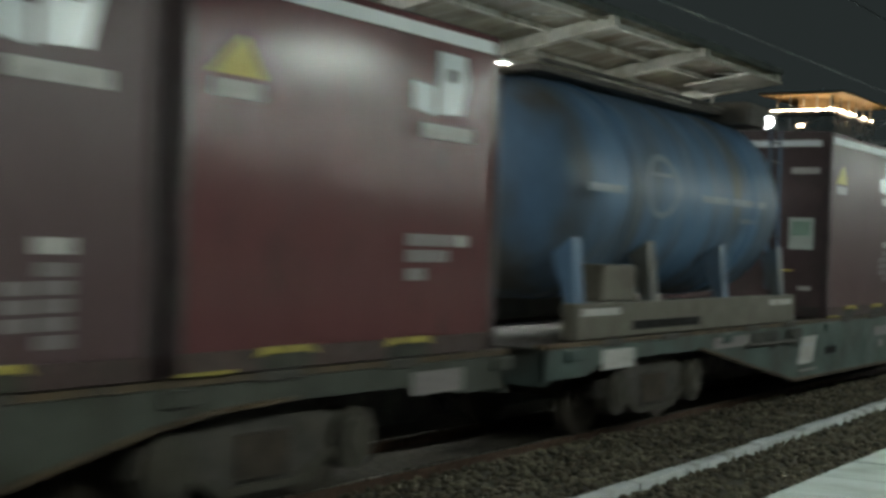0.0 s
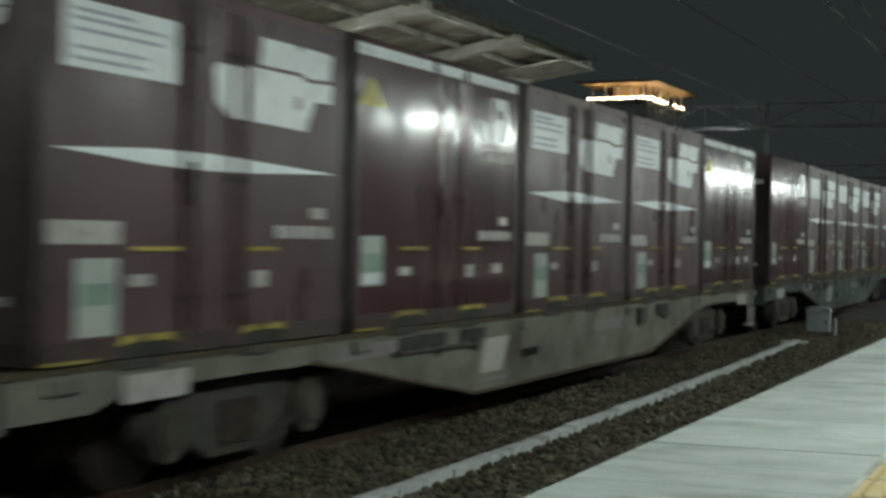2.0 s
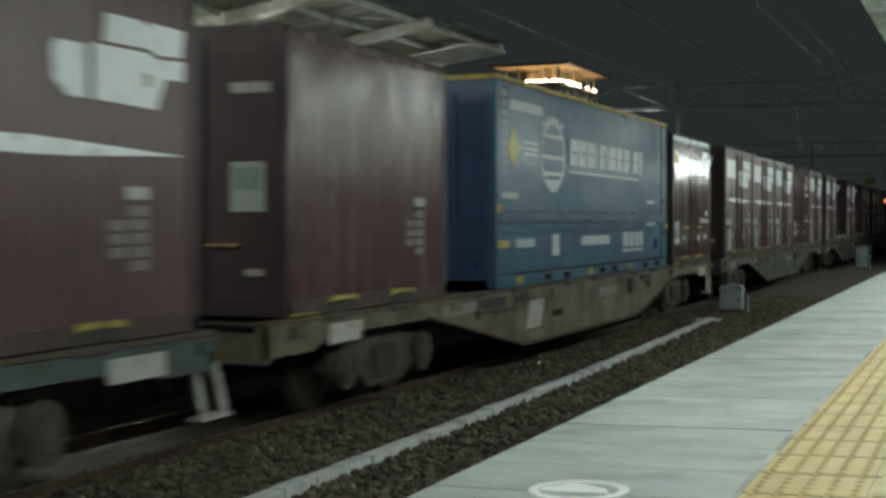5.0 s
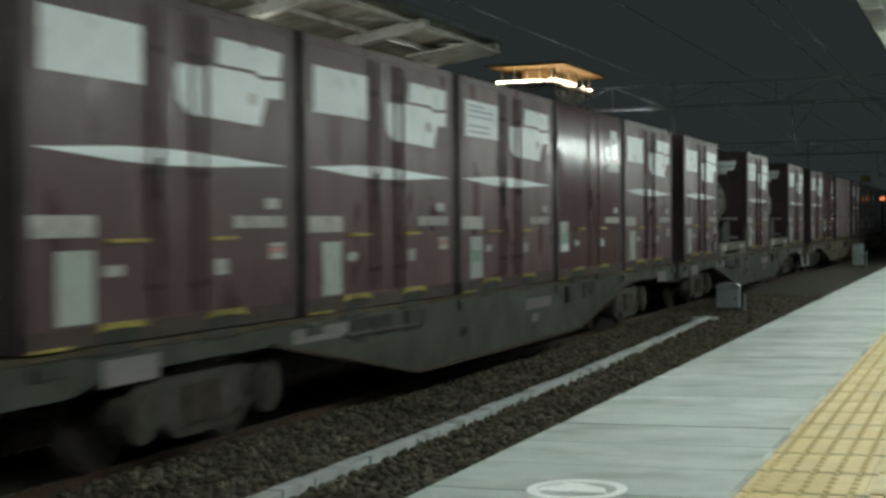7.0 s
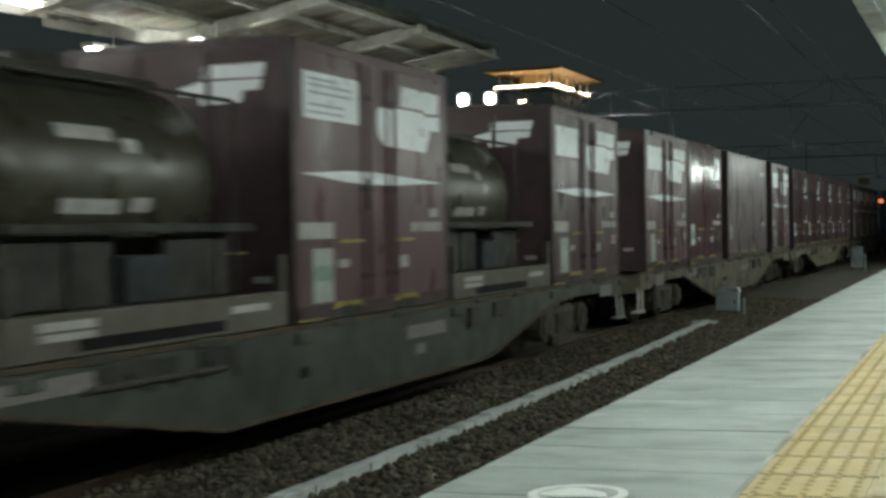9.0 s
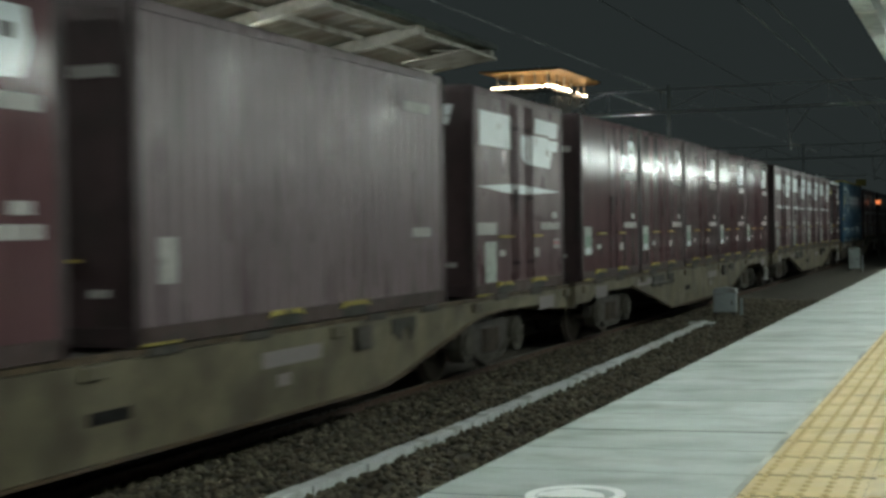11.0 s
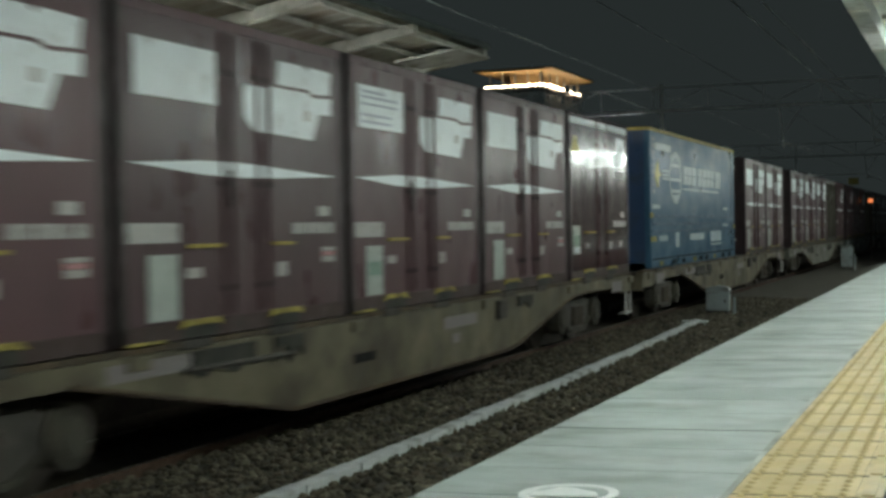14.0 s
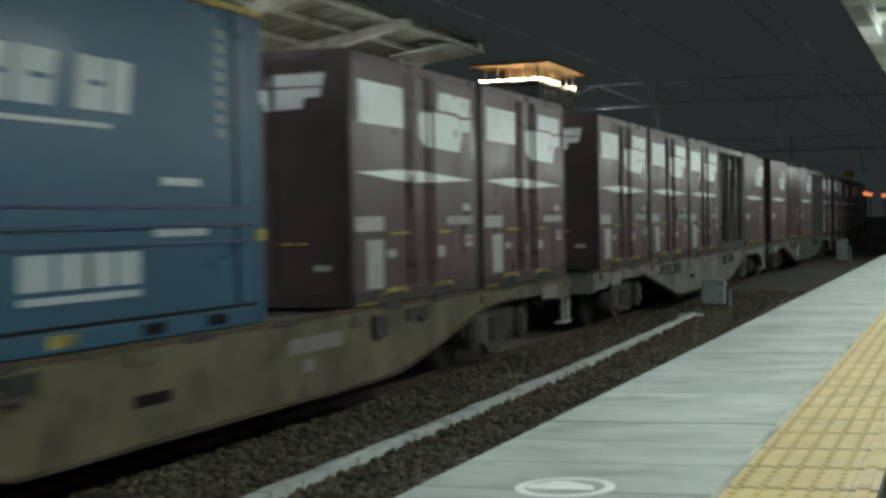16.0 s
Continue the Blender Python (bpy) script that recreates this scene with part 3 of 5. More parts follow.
def walls(kind, length):
    """Footprint of the body: the wall by the platform is pressed in ribs or panels."""
    pts = []
    if kind == "rib":
        n = round((length - 0.24) / 0.185)
        step = (length - 0.24) / n
        pts.append((FACE - 0.021, 0.10))
        for i in range(n * 8 + 1):
            pts.append((FACE - 0.012 + 0.0085 * math.cos(math.pi * i / 4), 0.12 + step * i / 8))
        pts.append((FACE - 0.021, length - 0.10))
    else:
        grooves = (0.40, 0.565) if kind == "door" else (0.43, 0.60)
        depth = 0.03 if kind == "door" else 0.010
        y = 0.10
        for g in (*[length * q for q in grooves], length - 0.10):
            for i in range(13):
                s = i / 12
                yy = y + 0.012 + (g - y - 0.024) * s
                pts.append((FACE - 0.006 + 0.002 * math.sin(s * math.pi * (3 if kind == "door" else 4)), yy))
            if g < length - 0.2:
                pts += [(FACE - depth, g - 0.008), (FACE - depth, g + 0.008)]
            y = g
    return pts + [(-FACE + 0.02, length - 0.10), (-FACE + 0.02, 0.10)]


def container(name, label, kind, paint, length=CL, height=CH):
    c = thing(name, label, "container", "freight containers")
    fp = walls(kind, length)
    part("body", prism(fp, "z", 0.13, height - 0.09), paint, c, smooth=True)
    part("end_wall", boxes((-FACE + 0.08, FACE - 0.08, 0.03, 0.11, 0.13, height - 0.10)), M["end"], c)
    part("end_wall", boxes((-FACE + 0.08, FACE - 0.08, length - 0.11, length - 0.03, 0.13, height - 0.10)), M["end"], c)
    part("roof", prism([(-FACE + 0.02, height - 0.10), (FACE - 0.02, height - 0.10), (FACE - 0.05, height - 0.03), (0, height), (-FACE + 0.05, height - 0.03)], "y", 0.02, length - 0.02), M["post"], c, "dark dirty roof")
    for x in (-1, 1):
        part("bottom_rail", boxes((x * FACE - 0.05 * (x > 0) - 0.0, x * FACE + 0.05 * (x < 0), 0.02, length - 0.02, 0.0, 0.14), bevel=0.006), M["rail_dirt"], c, "grimy lower rail")
        part("top_rail", boxes((x * FACE - 0.045 * (x > 0), x * FACE + 0.045 * (x < 0), 0.02, length - 0.02, height - 0.13, height - 0.05), bevel=0.006), paint, c)
        for y in (0.0, length - 0.11):
            part("corner_post", boxes((x * FACE - 0.11 * (x > 0), x * FACE + 0.11 * (x < 0), y, y + 0.11, 0.0, height - 0.04), bevel=0.012), M["post"], c)
    part("end_rail", boxes((-FACE + 0.1, FACE - 0.1, 0.012, 0.03, 0.0, 0.14)), M["post"], c)
    # fork pockets with yellow lips; their inner shade is painted on a plate
    mid = length / 2
    for y in (mid - 0.78, mid + 0.62):
        pk = part("fork_pocket", boxes((FACE - 0.02, FACE + 0.002, y - 0.26, y + 0.26, 0.004, 0.100)), M["skirt"], c, "dark fork pocket")
        part("lip", prism([(y - 0.31, 0.085), (y - 0.25, 0.148), (y + 0.25, 0.148), (y + 0.31, 0.085), (y + 0.22, 0.105), (y - 0.22, 0.105)], "x", FACE - 0.01, FACE + 0.022), M["lip"], pk, "worn dirty yellow lip")
    part("base_lip", boxes((FACE - 0.01, FACE + 0.012, 0.06, 0.55, 0.0, 0.022)), M["lip"], c, "worn yellow edge strip")
    return c


def block_logo(c, y, z, s=1.0, lower=True):
    """The white operator's mark as plain blocks."""
    top = [(y + 0.55 * s, z + 0.43 * s), (y + 0.58 * s, z + 0.63 * s), (y + 1.02 * s, z + 0.63 * s), (y + 1.06 * s, z + 0.585 * s), (y + 1.12 * s, z + 0.63 * s), (y + 1.55 * s, z + 0.62 * s), (y + 1.52 * s, z + 0.42 * s), (y + 1.2 * s, z + 0.40 * s), (y + 1.1 * s, z + 0.435 * s)]
    outline(c, "mark_block", M["white"], top, label="white painted block of the mark")
    low = [(y + 0.44 * s, z + 0.02 * s), (y + 0.44 * s, z + 0.405 * s), (y + 1.08 * s, z + 0.405 * s), (y + 1.2 * s, z + 0.37 * s), (y + 1.55 * s, z + 0.39 * s), (y + 1.53 * s, z + 0.24 * s), (y + 1.30 * s, z + 0.235 * s), (y + 1.18 * s, z)]
    outline(c, "mark_block", M["white"], low, label="white painted block of the mark")
    left = [(y + 0.02 * s, z + 0.12 * s), (y, z + 0.33 * s), (y + 0.05 * s, z + 0.385 * s), (y + 0.36 * s, z + 0.385 * s), (y + 0.36 * s, z + 0.02 * s), (y + 0.17 * s, z + 0.02 * s)]
    outline(c, "mark_block", M["white"], left, label="white painted block of the mark")
    stickers(c, "mark_dot", M["dull"], [(y + 1.02 * s, y + 1.12 * s, z + 0.16 * s, z + 0.25 * s)], x=FACE + 0.005)


def small_mark(c, y, z):
    """The white two-stroke mark as plain blocks."""
    outline(c, "mark_block", M["white_gloss"], [(y, z + 0.04), (y, z + 0.24), (y + 0.27, z + 0.22), (y + 0.27, z)], label="white painted block of the mark")
    outline(c, "mark_block", M["white_gloss"], [(y + 0.33, z + 0.02), (y + 0.33, z + 0.50), (y + 0.70, z + 0.50), (y + 0.74, z + 0.30), (y + 0.66, z + 0.04)], label="white painted block of the mark")
    stickers(c, "mark_dot", M["post"], [(y + 0.45, y + 0.58, z + 0.28, z + 0.38)], x=FACE + 0.005)
    stickers(c, "caption_bar", M["dull"], [(y + 0.12, y + 0.84, z - 0.17, z - 0.06)], label="unreadable white lettering")


def end_marks(c, mark, placard):
    """Labels on the end wall that faces the oncoming side."""
    y0, y1 = 0.022, 0.029
    e = lambda name, mat, x0, x1, z0, z1, label="": part(name, boxes((x0, x1, y0, y1, z0, z1)), mat, c, label)
    if mark:
        q = lambda pts: [((x + 1.0) * 0.56 + 0.05, 1.98 + (z - 1.80) * 0.77) for x, z in pts]
        part("mark_block", prism(q([(-0.55, 2.11), (-0.52, 2.27), (0.02, 2.27), (0.06, 2.24), (0.1, 2.27), (0.62, 2.27), (0.56, 2.10)]), "y", y0, y1), M["white"], c, "white painted mark on the end wall")
        part("mark_block", prism(q([(-1.0, 1.92), (-0.98, 2.02), (-0.62, 2.08), (0.56, 2.08), (0.50, 1.96), (0.2, 1.95), (0.14, 1.82), (-0.6, 1.80), (-0.62, 1.90)]), "y", y0, y1), M["white"], c, "white painted mark on the end wall")
    else:
        e("label", M["dull"], 0.66, 1.06, 1.98, 2.07, "unreadable white lettering")
    if placard:
        p = e("placard", M["paper"], 0.65, 1.00, 0.93, 1.37, "pale green and white paper placard")
        part("print", boxes((0.69, 0.95, y0 - 0.004, y0, 1.12, 1.32)), M["green"], p)
    e("label", M["dull"], 0.80, 0.98, 0.36, 0.42, "small white lettering")
    part("handle", boxes((0.42, 0.72, 0.0, 0.03, 0.62, 0.645)), M["yellow"], c, "yellow hand bar")
    for x in (-0.4, 0.36):
        part("end_rib", boxes((x - 0.03, x + 0.03, 0.014, 0.032, 0.16, 2.46), bevel=0.004), M["post"], c)


def common_labels(c, tall=True):
    for y0, y1 in ((2.62, 2.74), (2.76, 2.87), (2.91, 3.03), (3.05, 3.16), (3.18, 3.29), (3.33, 3.46)):
        stickers(c, "number_bar", M["dull"], [(y0, y1, 0.80, 0.90)], label="unreadable white number bar")
    stickers(c, "label", M["dull"], [(3.14, 3.36, 0.96, 1.05)])
    stickers(c, "label", M["dull"], [(2.32, 2.52, 0.43, 0.555)])
    stickers(c, "label", M["dull"], [(0.88, 1.10, 0.47, 0.55)])
    if tall:
        p = stickers_one(c, "inspection_card", M["paper"], (0.16, 0.55, 0.39, 0.83), "pale green and white card in a holder")
        part("print", boxes((FACE + 0.005, FACE + 0.008, 0.19, 0.52, 0.52, 0.68)), M["green"], p)
        part("print", boxes((FACE + 0.005, FACE + 0.008, 0.18, 0.53, 0.41, 0.50)), M["white"], p)
    for y0, y1 in ((0.90, 1.40), (2.25, 2.62)):
        part("hand_bar", boxes((FACE, FACE + 0.03, y0, y1, 0.705, 0.735), bevel=0.004), M["yellow"], c, "yellow hand bar")


def stickers_one(c, name, mat, r, label):
    return part(name, boxes((FACE + 0.001, FACE + 0.005, *r)), mat, c, label)


def diamond(c):
    outline(c, "stripe", M["white"], [(0.14, 1.345), (1.1, 1.395), (1.75, 1.40), (2.2, 1.385), (3.52, 1.335), (2.3, 1.285), (1.7, 1.275), (1.1, 1.285)], label="long white lens-shaped stripe")


def door_gear(c, fractions, length=CL, paint=None):
    paint = paint or M["maroon"]
    fitting = M["post"] if paint == M["maroon"] else paint
    for q in fractions:
        y = q * length
        rod = part("lock_rod", rods(((FACE + 0.012, y, 0.16), (FACE + 0.012, y, CH - 0.16), 0.014 if fitting == M["post"] else 0.008), seg=8), paint, c, "door lock rod")
        for z in (0.35, 1.2, 2.1):
            part("keeper", boxes((FACE, FACE + 0.03, y - 0.035, y + 0.035, z, z + 0.05)), fitting, rod)
    y = fractions[0] * length + 0.1
    part("lock_handle", boxes((FACE + 0.002, FACE + 0.03, y, y + 0.05, 1.02, 1.33), bevel=0.006), M["post"], c)


def door_container(lined):
    c = container("freight_container", "faded maroon container with white stripe and " + ("printed" if lined else "blank") + " white panel", "door", M["maroon"])
    panel = stickers_one(c, "panel", M["white"], (0.22, 1.36, 1.85, 2.28), "white painted rectangle")
    if lined:
        for z in (2.215, 2.16, 2.09, 1.98, 1.91):
            part("lettering", boxes((FACE + 0.005, FACE + 0.007, 0.30, 0.30 + 0.96 * (0.6 + 0.4 * math.cos(z * 90) ** 2), z - 0.012, z + 0.014)), M["grey_print"], panel)
    block_logo(c, 1.80, 1.655, 1.06)
    diamond(c)
    stickers(c, "label", M["dull"], [(0.10, 0.78, 0.75, 0.90)])
    common_labels(c, tall=False)
    p = stickers_one(c, "inspection_card", M["paper"], (0.36, 0.76, 0.16, 0.66), "white and green card in a holder")
    if lined:
        part("print", boxes((FACE + 0.005, FACE + 0.008, 0.40, 0.72, 0.36, 0.50)), M["green"], p)
    else:
        stickers(c, "label", M["pink"], [(3.20, 3.46, 0.59, 0.63)])
        stickers(c, "label", M["dull"], [(3.20, 3.46, 0.53, 0.585), (3.20, 3.46, 0.635, 0.67)])
    door_gear(c, (0.385, 0.43, 0.54, 0.59))
    end_marks(c, True, False)
    return c


def gloss_container(striped):
    c = container("freight_container", "glossy dark maroon container with " + ("white eaves stripe and warning triangle" if striped else "plain walls and white mark"), "gloss", M["gloss" if striped else "sheen"])
    if striped:
        for y0, y1 in ((0.06, 1.52), (1.64, 2.24), (2.34, 3.58)):
            stickers(c, "stripe", M["white"], [(y0, y1, 2.40, 2.50)], x=FACE + 0.0, label="white stripe under the eaves")
        part("stripe", boxes((-FACE + 0.15, FACE - 0.15, 0.018, 0.028, 2.36, 2.45)), M["white"], c, "white stripe under the eaves")
        outline(c, "warning_triangle", M["warn"], [(0.10, 1.97), (0.55, 1.97), (0.33, 2.22)], label="faded yellow warning triangle")
    small_mark(c, 2.62, 1.80)
    common_labels(c)
    if striped:
        stickers(c, "label", M["dull"], [(2.94, 3.2, 0.46, 0.56)])
    door_gear(c, (0.445, 0.585), paint=M["gloss" if striped else "sheen"])
    end_marks(c, False, striped)
    return c


def rib_container(look_kind):
    red = look_kind in ("plain", "red stripe")
    marked = look_kind != "plain"
    look_kind = look_kind.replace("marked ", "")
    look_kind = look_kind.replace("red ", "")
    label = {"logo": "ribbed faded maroon container with white mark and stripe", "stripe": "ribbed maroon container with white eaves stripe", "plain": "ribbed maroon container with small white labels"}[look_kind]
    c = container("freight_container", label, "rib", M["rib_deep" if red and look_kind == "stripe" else "rib_red" if red else "rib"])
    if look_kind == "logo":
        block_logo(c, 1.98, 1.66)
        diamond(c)
        stickers(c, "label", M["dull"], [(0.22, 0.86, 0.74, 0.90)])
    elif marked:
        small_mark(c, 2.45, 1.82)
    if look_kind == "stripe":
        stickers(c, "stripe", M["white"], [(0.08, 3.58, 2.40, 2.50)], label="white stripe under the eaves")
        part("stripe", boxes((-FACE + 0.15, FACE - 0.15, 0.018, 0.028, 2.36, 2.45)), M["white"], c, "white stripe under the eaves")
        outline(c, "warning_triangle", M["warn"], [(0.26, 1.86), (0.76, 1.86), (0.56, 2.12)], label="faded yellow warning triangle")
        stickers(c, "caption_bar", M["dull"], [(0.30, 0.74, 1.72, 1.83)], label="faded lettering below the triangle")
    # columns of small weight and size figures
    if red and look_kind == "stripe":
        for y1, z in ((3.27, 0.83), (3.0, 0.71), (2.68, 0.57)):
            y = 2.42
            while y < y1 - 0.05:
                w = min(0.17, y1 - y)
                stickers(c, "figure_bar", M["dull" if y > 3.0 else "faint"], [(y, y + w - 0.02, z, z + 0.09)], label="unreadable small figures")
                y += w
    else:
        dy, dz = (-0.27, 0.0) if look_kind == "stripe" else (-0.16, -0.27 if marked and look_kind == "plain" else 0.0)
        stickers(c, "label", M["dull"], [(2.95 + dy, 3.22 + dy, 1.0 + dz, 1.09 + dz)])
        for i in range(5):
            z = 0.955 - 0.098 * i + dz
            for y0, y1 in ((2.98, 3.08), (3.09, 3.21)):
                stickers(c, "figure_bar", M["faint"], [(y0 + dy, y1 + dy, z - 0.075, z)], label="unreadable small figures")
            if i in (1, 2, 3):
                stickers(c, "figure_bar", M["faint"], [(2.74 + dy, 2.93 + dy, z - 0.078, z - 0.005)], label="unreadable small figures")
    end_marks(c, look_kind == "logo", look_kind != "logo")
    return c


def long_container():
    L = 6.06
    c = container("freight_container", "long greyish mauve container with plain ribbed walls", "rib", M["mauve"], L)
    stickers(c, "label", M["dull"], [(4.9, 5.6, 2.1, 2.2), (5.1, 5.6, 0.75, 0.85), (0.3, 0.55, 0.45, 0.8)])
    end_marks(c, False, False)
    return c


def blue_container():
    L, H = 9.41, 2.66
    c = thing("freight_container", "long blue panel container with white emblem and yellow roof edge", "container", "freight containers")
    part("body", boxes((-FACE + 0.02, FACE - 0.01, 0.12, L - 0.12, 0.12, H - 0.06)), M["blue"], c)
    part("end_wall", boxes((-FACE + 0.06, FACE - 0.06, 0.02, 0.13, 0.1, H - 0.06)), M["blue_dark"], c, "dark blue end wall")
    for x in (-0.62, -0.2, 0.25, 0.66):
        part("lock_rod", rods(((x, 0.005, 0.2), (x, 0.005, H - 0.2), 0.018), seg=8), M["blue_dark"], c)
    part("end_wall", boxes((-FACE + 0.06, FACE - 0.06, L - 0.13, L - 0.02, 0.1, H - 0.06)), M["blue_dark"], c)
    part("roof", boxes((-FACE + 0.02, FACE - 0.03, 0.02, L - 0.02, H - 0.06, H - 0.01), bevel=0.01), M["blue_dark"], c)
    part("roof_edge", boxes((FACE - 0.05, FACE + 0.006, 0.0, L, H - 0.045, H + 0.012), bevel=0.008), M["yellow"], c, "yellow roof edge")
    part("roof_edge", boxes((-FACE + 0.06, FACE - 0.06, 0.0, 0.05, H - 0.045, H + 0.012), bevel=0.008), M["yellow"], c, "yellow roof edge")
    for x in (-1, 1):
        for y in (0.0, L - 0.14):
            part("corner_post", boxes((x * FACE - 0.12 * (x > 0), x * FACE + 0.12 * (x < 0), y, y + 0.14, 0.0, H - 0.05), bevel=0.02), M["blue"], c)
        part("bottom_rail", boxes((x * FACE - 0.06 * (x > 0), x * FACE + 0.06 * (x < 0), 0.1, L - 0.1, 0.0, 0.15), bevel=0.01), M["blue"], c)
    for z0, z1 in ((0.97, 1.0), (0.82, 0.85), (0.69, 0.71)):
        part("rub_rail", boxes((FACE - 0.01, FACE + 0.016, 0.15, L - 0.15, z0, z1), bevel=0.004), M["blue_dark"], c, "dark blue rubbing rail")
    part("band", boxes((FACE - 0.01, FACE + 0.006, 0.15, L - 0.15, 0.855, 0.965)), M["blue"], c)
    part("seam", boxes((FACE - 0.01, FACE + 0.002, L - 0.46, L - 0.44, 0.15, H - 0.05)), M["seal"], c)
    # lower rail: dark seam, sockets and worn yellow pads
    part("seam", boxes((FACE - 0.01, FACE + 0.004, 0.15, L - 0.15, 0.150, 0.178)), M["seal"], c, "dark seam over the lower rail")
    for k, y in enumerate((0.9, 2.1, 3.0, 4.2, 4.9, 5.6, 6.6, 7.7, 8.6)):
        part("socket", boxes((FACE - 0.01, FACE + 0.012, y - 0.14, y + 0.14, 0.03, 0.12), bevel=0.006), M["seal" if k % 3 else "lip"], c, "dark socket" if k % 3 else "worn yellow pad")
    # emblem: ring with bars, built flat
    x0, x1 = FACE - 0.009, FACE + 0.0
    cy, cz = 2.33, 1.76
    ring = band(1.0, 0.86, lambda q, t: (FACE - 0.004, cy + q * 0.58 * math.cos(t), cz + q * 0.50 * math.sin(t)))
    part("emblem_ring", ring, M["decal"], c, "white oval ring")
    for z, w in ((2.02, 0.46), (1.73, 0.56), (1.50, 0.50)):
        part("emblem_bar", boxes((x0, x1, cy - w, cy + w, z - 0.028, z + 0.028)), M["decal"], c)
    part("emblem_foot", prism([(cy - 0.30, 1.42), (cy + 0.30, 1.42), (cy + 0.16, 1.25), (cy - 0.16, 1.25)], "x", x0, x1), M["decal"], c)
    for dy in (-0.42, -0.22, 0.0, 0.2, 0.4):
        part("emblem_leaf", boxes((x0, x1, cy + dy - 0.07, cy + dy + 0.07, 2.20 - 0.25 * dy * dy, 2.30 - 0.5 * dy * dy)), M["decal"], c)
    y = 3.12
    for w in (0.42, 0.42, 0.46, 0.0, 0.36, 0.17, 0.46, 0.40, 0.42, 0.0, 0.38, 0.25):
        if w:
            part("name_block", prism([(y, 1.66), (y + 0.05, 2.04), (y + w + 0.03, 2.03), (y + w - 0.03, 1.66)], "x", x0, x1), M["decal"], c, "white block of the painted name")
            if w > 0.3:
                part("name_gap", boxes((x1, x1 + 0.003, y + 0.15, y + w - 0.05, 1.83, 1.87)), M["blue"], c)
            y += w + 0.022
        else:
            y += 0.2
    part("underline", boxes((x0, x1, 3.10, 7.20, 1.54, 1.575)), M["decal"], c)
    part("arrow", prism([(0.42, 1.80), (0.70, 2.08), (0.80, 1.86), (1.0, 1.80), (0.80, 1.74), (0.70, 1.52)], "x", x0, x1), M["warn"], c, "faded yellow star arrow")
    for z in (1.88, 1.80, 1.73):
        part("arrow_tail", boxes((x0, x1, 1.06, 1.66, z - 0.02, z + 0.02)), M["decal"], c)
    for r in ((0.50, 1.86, 2.27, 2.40), (0.19, 0.83, 1.13, 1.21), (7.85, 8.38, 1.15, 1.21), (7.75, 8.48, 0.76, 0.82), (0.76, 1.52, 0.50, 0.61), (2.30, 2.62, 0.36, 0.66), (3.75, 5.32, 0.48, 0.62)):
        part("label", boxes((x0, x1, *r)), M["decal"], c, "unreadable pale label")
    for i, (y, w) in enumerate(((6.18, 0.34), (6.58, 0.3), (6.95, 0.26), (7.26, 0.28))):
        part("name_block", boxes((x0, x1, y, y + w, 0.42, 0.66)), M["decal"], c, "white block of the painted name")
    part("name_block", boxes((x0, x1, 6.18, 7.54, 0.33, 0.38)), M["decal"], c)
    for i in range(9):
        part("side_letter", boxes((x0, x1, 0.2, 0.42, 2.42 - 0.125 * i, 2.50 - 0.125 * i)), M["tank_mark"], c, "column of faded lettering")
    for i in range(8):
        part("side_letter", boxes((x0, x1, L - 0.76, L - 0.62, 2.36 - 0.115 * i, 2.43 - 0.115 * i)), M["tank_mark"], c, "column of faded lettering")
    for y0, y1, z in ((0.02, 0.42, 0.50), (L - 0.14, L, 0.70), (0.0, 0.14, 0.95)):
        part("grip", boxes((FACE - 0.01, FACE + 0.02, y0, y1, z, z + 0.1), bevel=0.01), M["yellow"], c, "yellow grip plate")
    part("label", boxes((-0.75, 0.35, 0.012, 0.02, 2.05, 2.18)), M["decal"], c)
    return c


